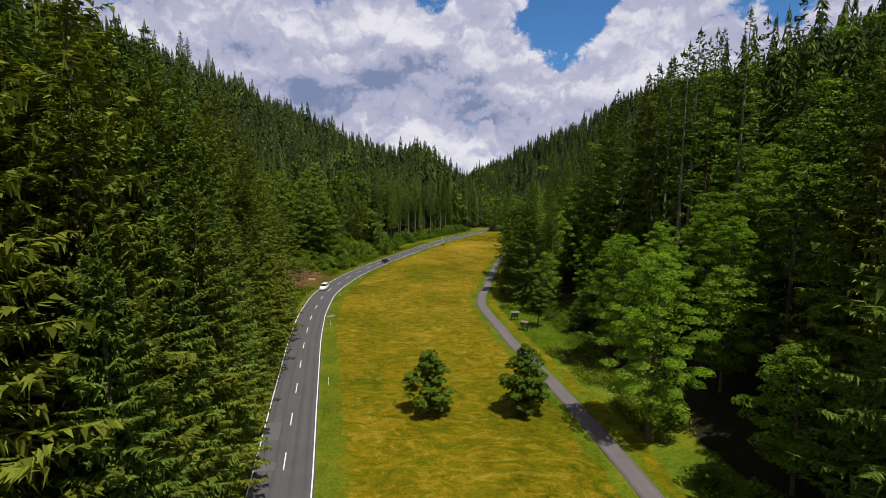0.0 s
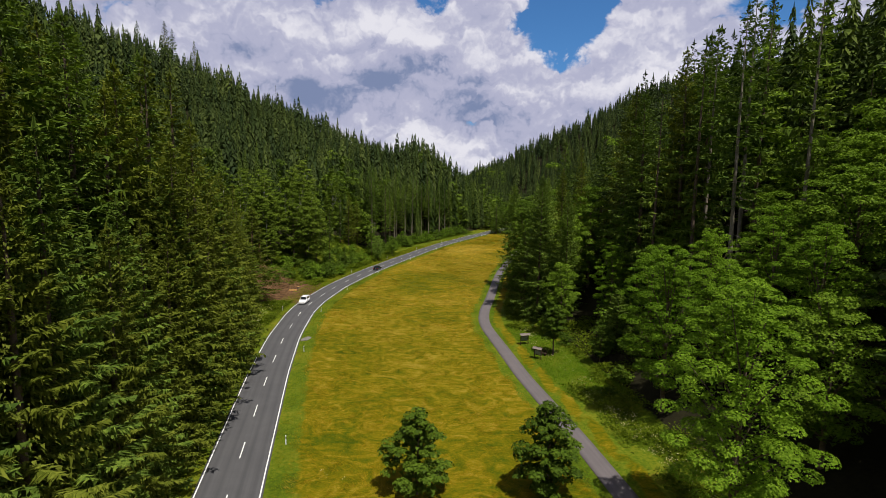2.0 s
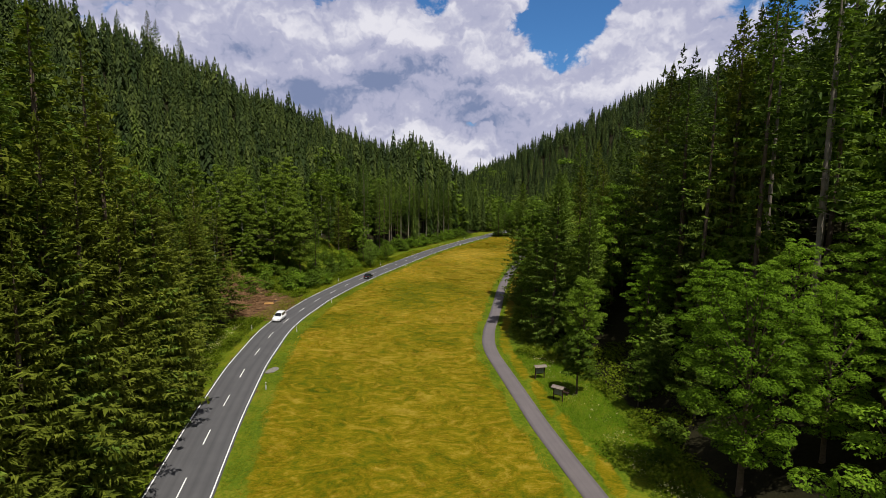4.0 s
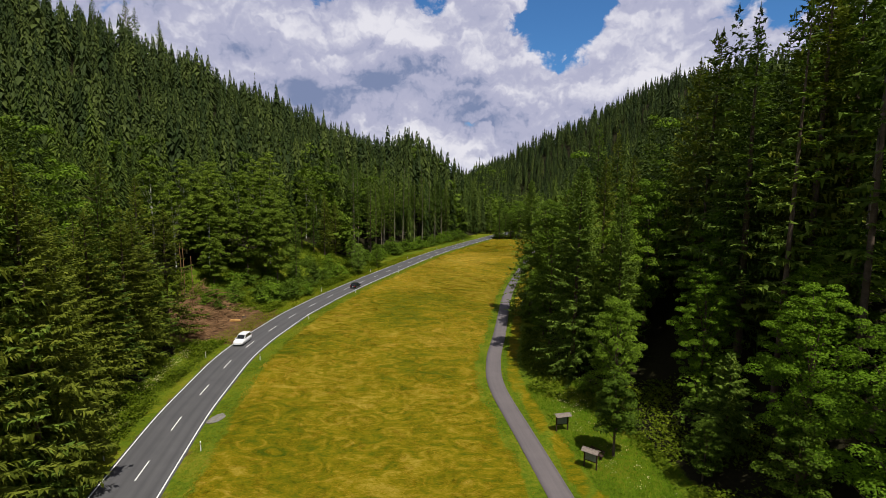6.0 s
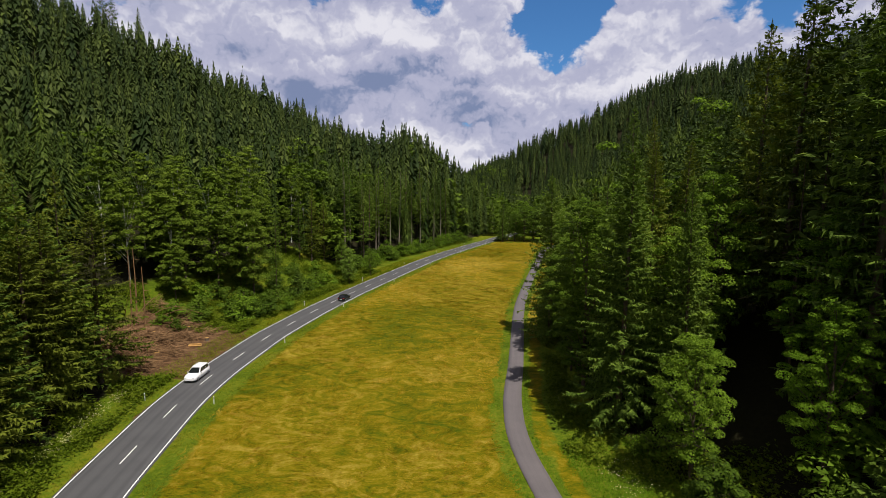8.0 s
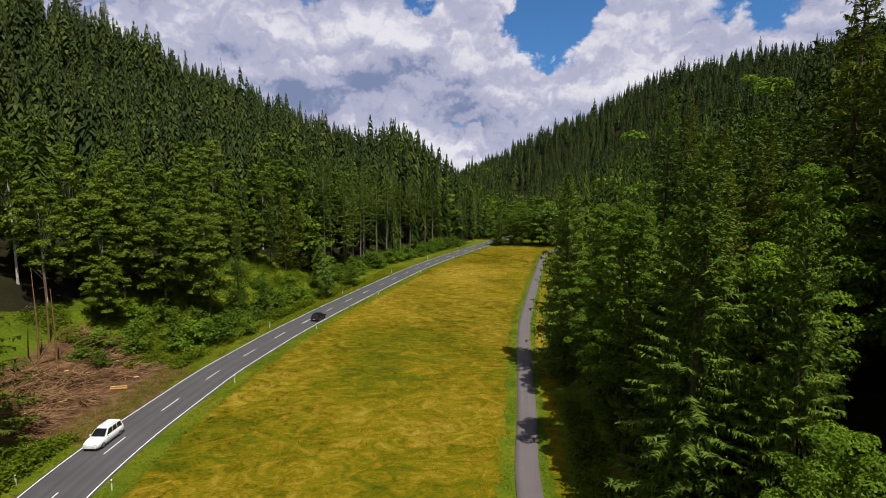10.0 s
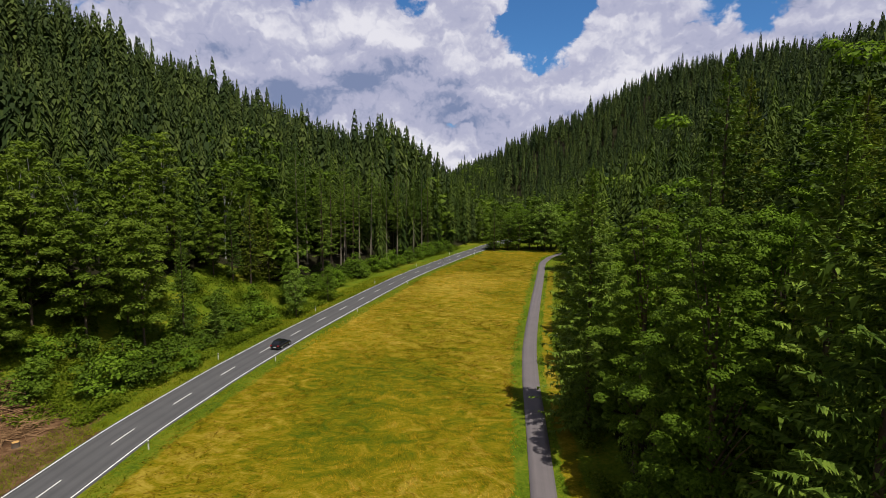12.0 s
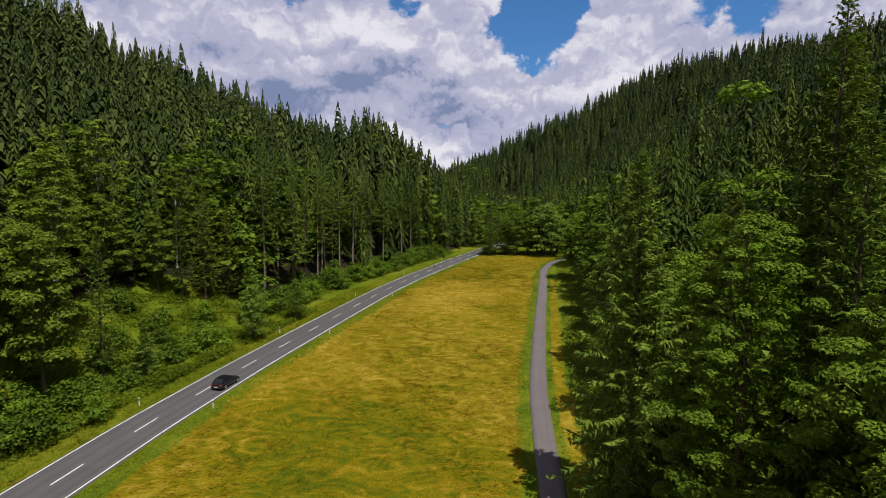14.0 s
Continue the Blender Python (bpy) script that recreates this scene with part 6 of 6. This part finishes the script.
def car(name, x, y, turn, paint, label, length, width, height, van):
    """A car that heads along +y: body, glasshouse with panes, wheels, lamps, plate, mirrors."""
    ob = new(name)
    ob.matrix_basis = pose(x, y, float(floor_z(y)) + 0.02, 0, 0, turn)
    L, W, H = length / 2, width / 2, height
    belt = H * (0.60 if van else 0.63)
    def loft(sections):
        """Sections (y, half width, z low, z high) into a closed hull with tucked-in shoulders."""
        bm = bmesh.new()
        rings = []
        for yy, w, z0, z1 in sections:
            pts = [(-w * 0.90, z0), (-w, z0 + 0.12), (-w, z0 + (z1 - z0) * 0.62), (-w * 0.93, z1 - 0.03), (-w * 0.78, z1), (w * 0.78, z1), (w * 0.93, z1 - 0.03), (w, z0 + (z1 - z0) * 0.62), (w, z0 + 0.12), (w * 0.90, z0)]
            rings.append([bm.verts.new((px, yy, pz)) for px, pz in pts])
        for a, b in zip(rings[:-1], rings[1:]):
            for i in range(10):
                j = (i + 1) % 10
                bm.faces.new((a[i], a[j], b[j], b[i]))
        bm.faces.new(rings[0])
        bm.faces.new(rings[-1][::-1])
        bmesh.ops.recalc_face_normals(bm, faces=bm.faces[:])
        for f in bm.faces:
            f.smooth = True
        return bm
    hood = belt * (0.93 if van else 0.90)
    part("body", loft([(-L, W * 0.84, 0.38, belt * 0.80), (-L + 0.10, W * 0.94, 0.26, belt * 0.95), (-L + 0.55, W, 0.20, belt), (0, W, 0.19, belt), (L * 0.42, W, 0.19, belt * 0.98), (L * 0.70, W * 0.98, 0.20, hood), (L - 0.22, W * 0.92, 0.24, hood * 0.86), (L - 0.03, W * 0.82, 0.32, hood * 0.70), (L, W * 0.72, 0.36, hood * 0.62)]), paint, ob)
    # glasshouse
    rear, front = (-L + 0.12, L * 0.46) if van else (-L + 0.22, L * 0.40)
    r0, r1 = (rear + 0.22, front - 0.85) if van else (rear + 0.50, front - 0.80)
    wb, wt = W * 0.93, W * 0.70
    def quad(name, pts, mat, label="", push=0.012):
        bm = bmesh.new()
        vs = [bm.verts.new(p) for p in pts]
        f = bm.faces.new(vs)
        f.normal_update()
        n = f.normal.copy()
        c = sum((Vector(p) for p in pts), Vector()) / len(pts)
        if n.dot(c - Vector((0, (rear + front) / 2, belt))) < 0:
            n = -n
        got = bmesh.ops.extrude_face_region(bm, geom=[f])
        bmesh.ops.translate(bm, verts=[v for v in got["geom"] if isinstance(v, bmesh.types.BMVert)], vec=n * push)
        bmesh.ops.recalc_face_normals(bm, faces=bm.faces[:])
        return part(name, bm, mat, ob, label)
    bm = bmesh.new()
    lo = [bm.verts.new(p) for p in ((-wb, rear, belt - 0.04), (wb, rear, belt - 0.04), (wb, front, belt - 0.06), (-wb, front, belt - 0.06))]
    hi = [bm.verts.new(p) for p in ((-wt, r0, H), (wt, r0, H), (wt, r1, H), (-wt, r1, H))]
    bm.faces.new(hi)
    for i in range(4):
        bm.faces.new((lo[i], lo[(i + 1) % 4], hi[(i + 1) % 4], hi[i]))
    bmesh.ops.recalc_face_normals(bm, faces=bm.faces[:])
    bmesh.ops.bevel(bm, geom=[e for e in bm.edges if max(v.co.z for v in e.verts) > H - 0.01], offset=0.07, segments=2, affect="EDGES")
    part("roof", bm, paint, ob)
    def lerp(a, b, q):
        return tuple(a[i] + (b[i] - a[i]) * q for i in range(3))
    A, B, C, D = (-wb, front, belt - 0.06), (wb, front, belt - 0.06), (wt, r1, H), (-wt, r1, H)
    quad("windscreen", [lerp(lerp(A, B, 0.05), lerp(D, C, 0.05), 0.10), lerp(lerp(A, B, 0.95), lerp(D, C, 0.95), 0.10), lerp(lerp(A, B, 0.95), lerp(D, C, 0.95), 0.90), lerp(lerp(A, B, 0.05), lerp(D, C, 0.05), 0.90)], GLASS_DARK, "dark windscreen")
    A, B, C, D = (-wb, rear, belt - 0.04), (wb, rear, belt - 0.04), (wt, r0, H), (-wt, r0, H)
    quad("rear_window", [lerp(lerp(A, B, 0.08), lerp(D, C, 0.08), 0.22), lerp(lerp(A, B, 0.92), lerp(D, C, 0.92), 0.22), lerp(lerp(A, B, 0.92), lerp(D, C, 0.92), 0.85), lerp(lerp(A, B, 0.08), lerp(D, C, 0.08), 0.85)], GLASS_DARK, "dark rear window")
    for s in (-1, 1):
        A, B, C, D = (s * wb, rear, belt - 0.04), (s * wb, front, belt - 0.06), (s * wt, r1, H), (s * wt, r0, H)
        for q0, q1 in ((0.07, 0.34), (0.37, 0.63), (0.66, 0.92)):
            quad("side_window", [lerp(lerp(A, B, q0), lerp(D, C, q0), 0.14), lerp(lerp(A, B, q1), lerp(D, C, q1), 0.14), lerp(lerp(A, B, q1), lerp(D, C, q1), 0.84), lerp(lerp(A, B, q0), lerp(D, C, q0), 0.84)], GLASS_DARK, "dark side window")
        bm = bmesh.new()
        box(bm, s * (W + 0.09), front - 0.35, belt + 0.04, 0.18, 0.09, 0.13, bevel=0.03)
        part("mirror", bm, paint, ob)
        bm = bmesh.new()
        box(bm, s * W * 0.72, -L + 0.06, belt * 0.80, W * 0.36, 0.14, 0.16 if not van else 0.30, bevel=0.02)
        part("tail_lamp", bm, LAMP_RED, ob, "red tail lamp")
        bm = bmesh.new()
        box(bm, s * W * 0.62, L - 0.10, hood * 0.70, W * 0.36, 0.16, 0.13, bevel=0.03)
        part("headlamp", bm, LAMP_CLEAR, ob, "clear headlamp")
        for yy in (-L * 0.60, L * 0.62):
            wheel = new("wheel")
            wheel.parent = ob
            wheel.matrix_basis = pose(s * (W - 0.10), yy, 0.31, 0, 90, 0)
            bm = bmesh.new()
            bmesh.ops.create_cone(bm, cap_ends=True, segments=20, radius1=0.31, radius2=0.31, depth=0.21)
            bmesh.ops.bevel(bm, geom=[e for e in bm.edges if abs(e.verts[0].co.z - e.verts[1].co.z) < 1e-4], offset=0.03, segments=2, affect="EDGES")
            t = part("tyre", bm, RUBBER, wheel)
            bm = bmesh.new()
            bmesh.ops.create_cone(bm, cap_ends=True, segments=16, radius1=0.20, radius2=0.20, depth=0.222)
            part("rim", bm, ALLOY, wheel, "grey alloy rim")
    for yy, zz, nm in ((-L - 0.005, belt * 0.56, "number_plate"), (L + 0.003, hood * 0.42, "number_plate")):
        bm = bmesh.new()
        box(bm, 0, yy, zz, 0.5, 0.02, 0.11, bevel=0.004)
        part(nm, bm, PLASTIC_WHITE, ob, "blank white plate")
    bm = bmesh.new()
    box(bm, 0, -L + 0.05, 0.36, width * 0.86, 0.16, 0.16, bevel=0.03)
    part("rear_bumper", bm, PLASTIC_BLACK if not van else paint, ob)
    bm = bmesh.new()
    box(bm, 0, L - 0.06, 0.36, width * 0.72, 0.14, 0.16, bevel=0.03)
    part("front_bumper", bm, PLASTIC_BLACK if not van else paint, ob)
    bm = bmesh.new()
    box(bm, 0, L - 0.035, hood * 0.60, W * 0.7, 0.06, 0.08, bevel=0.01)
    part("grille", bm, PLASTIC_BLACK, ob)
    if van:
        for s in (-1, 1):
            bm = bmesh.new()
            box(bm, s * (wt - 0.06), (r0 + r1) / 2, H + 0.045, 0.04, (r1 - r0) * 0.85, 0.035, bevel=0.01)
            part("roof_rail", bm, paint, ob)
    return tagged(ob, label, "car")


def lane_pose(yu, side, ahead):
    y = yu * K
    x = float(road_x(y) + side * 1.70 / slope_side(y, road_x))
    turn = -math.degrees(math.atan(float(road_x(y + 1) - road_x(y - 1)) / 2))
    return x, y, turn + (0 if ahead else 180)


bx, by, bt = lane_pose(227.5, 1, True)
car("hatchback_car", bx, by, bt, CAR_BLACK, "glossy black hatchback car driving along the road", 4.25, 1.80, 1.45, False)
wx, wy, wt_ = lane_pose(167.5, -1, False)
car("minivan_car", wx, wy, wt_, CAR_WHITE, "white minivan with roof rails driving along the road", 4.45, 1.82, 1.66, True)
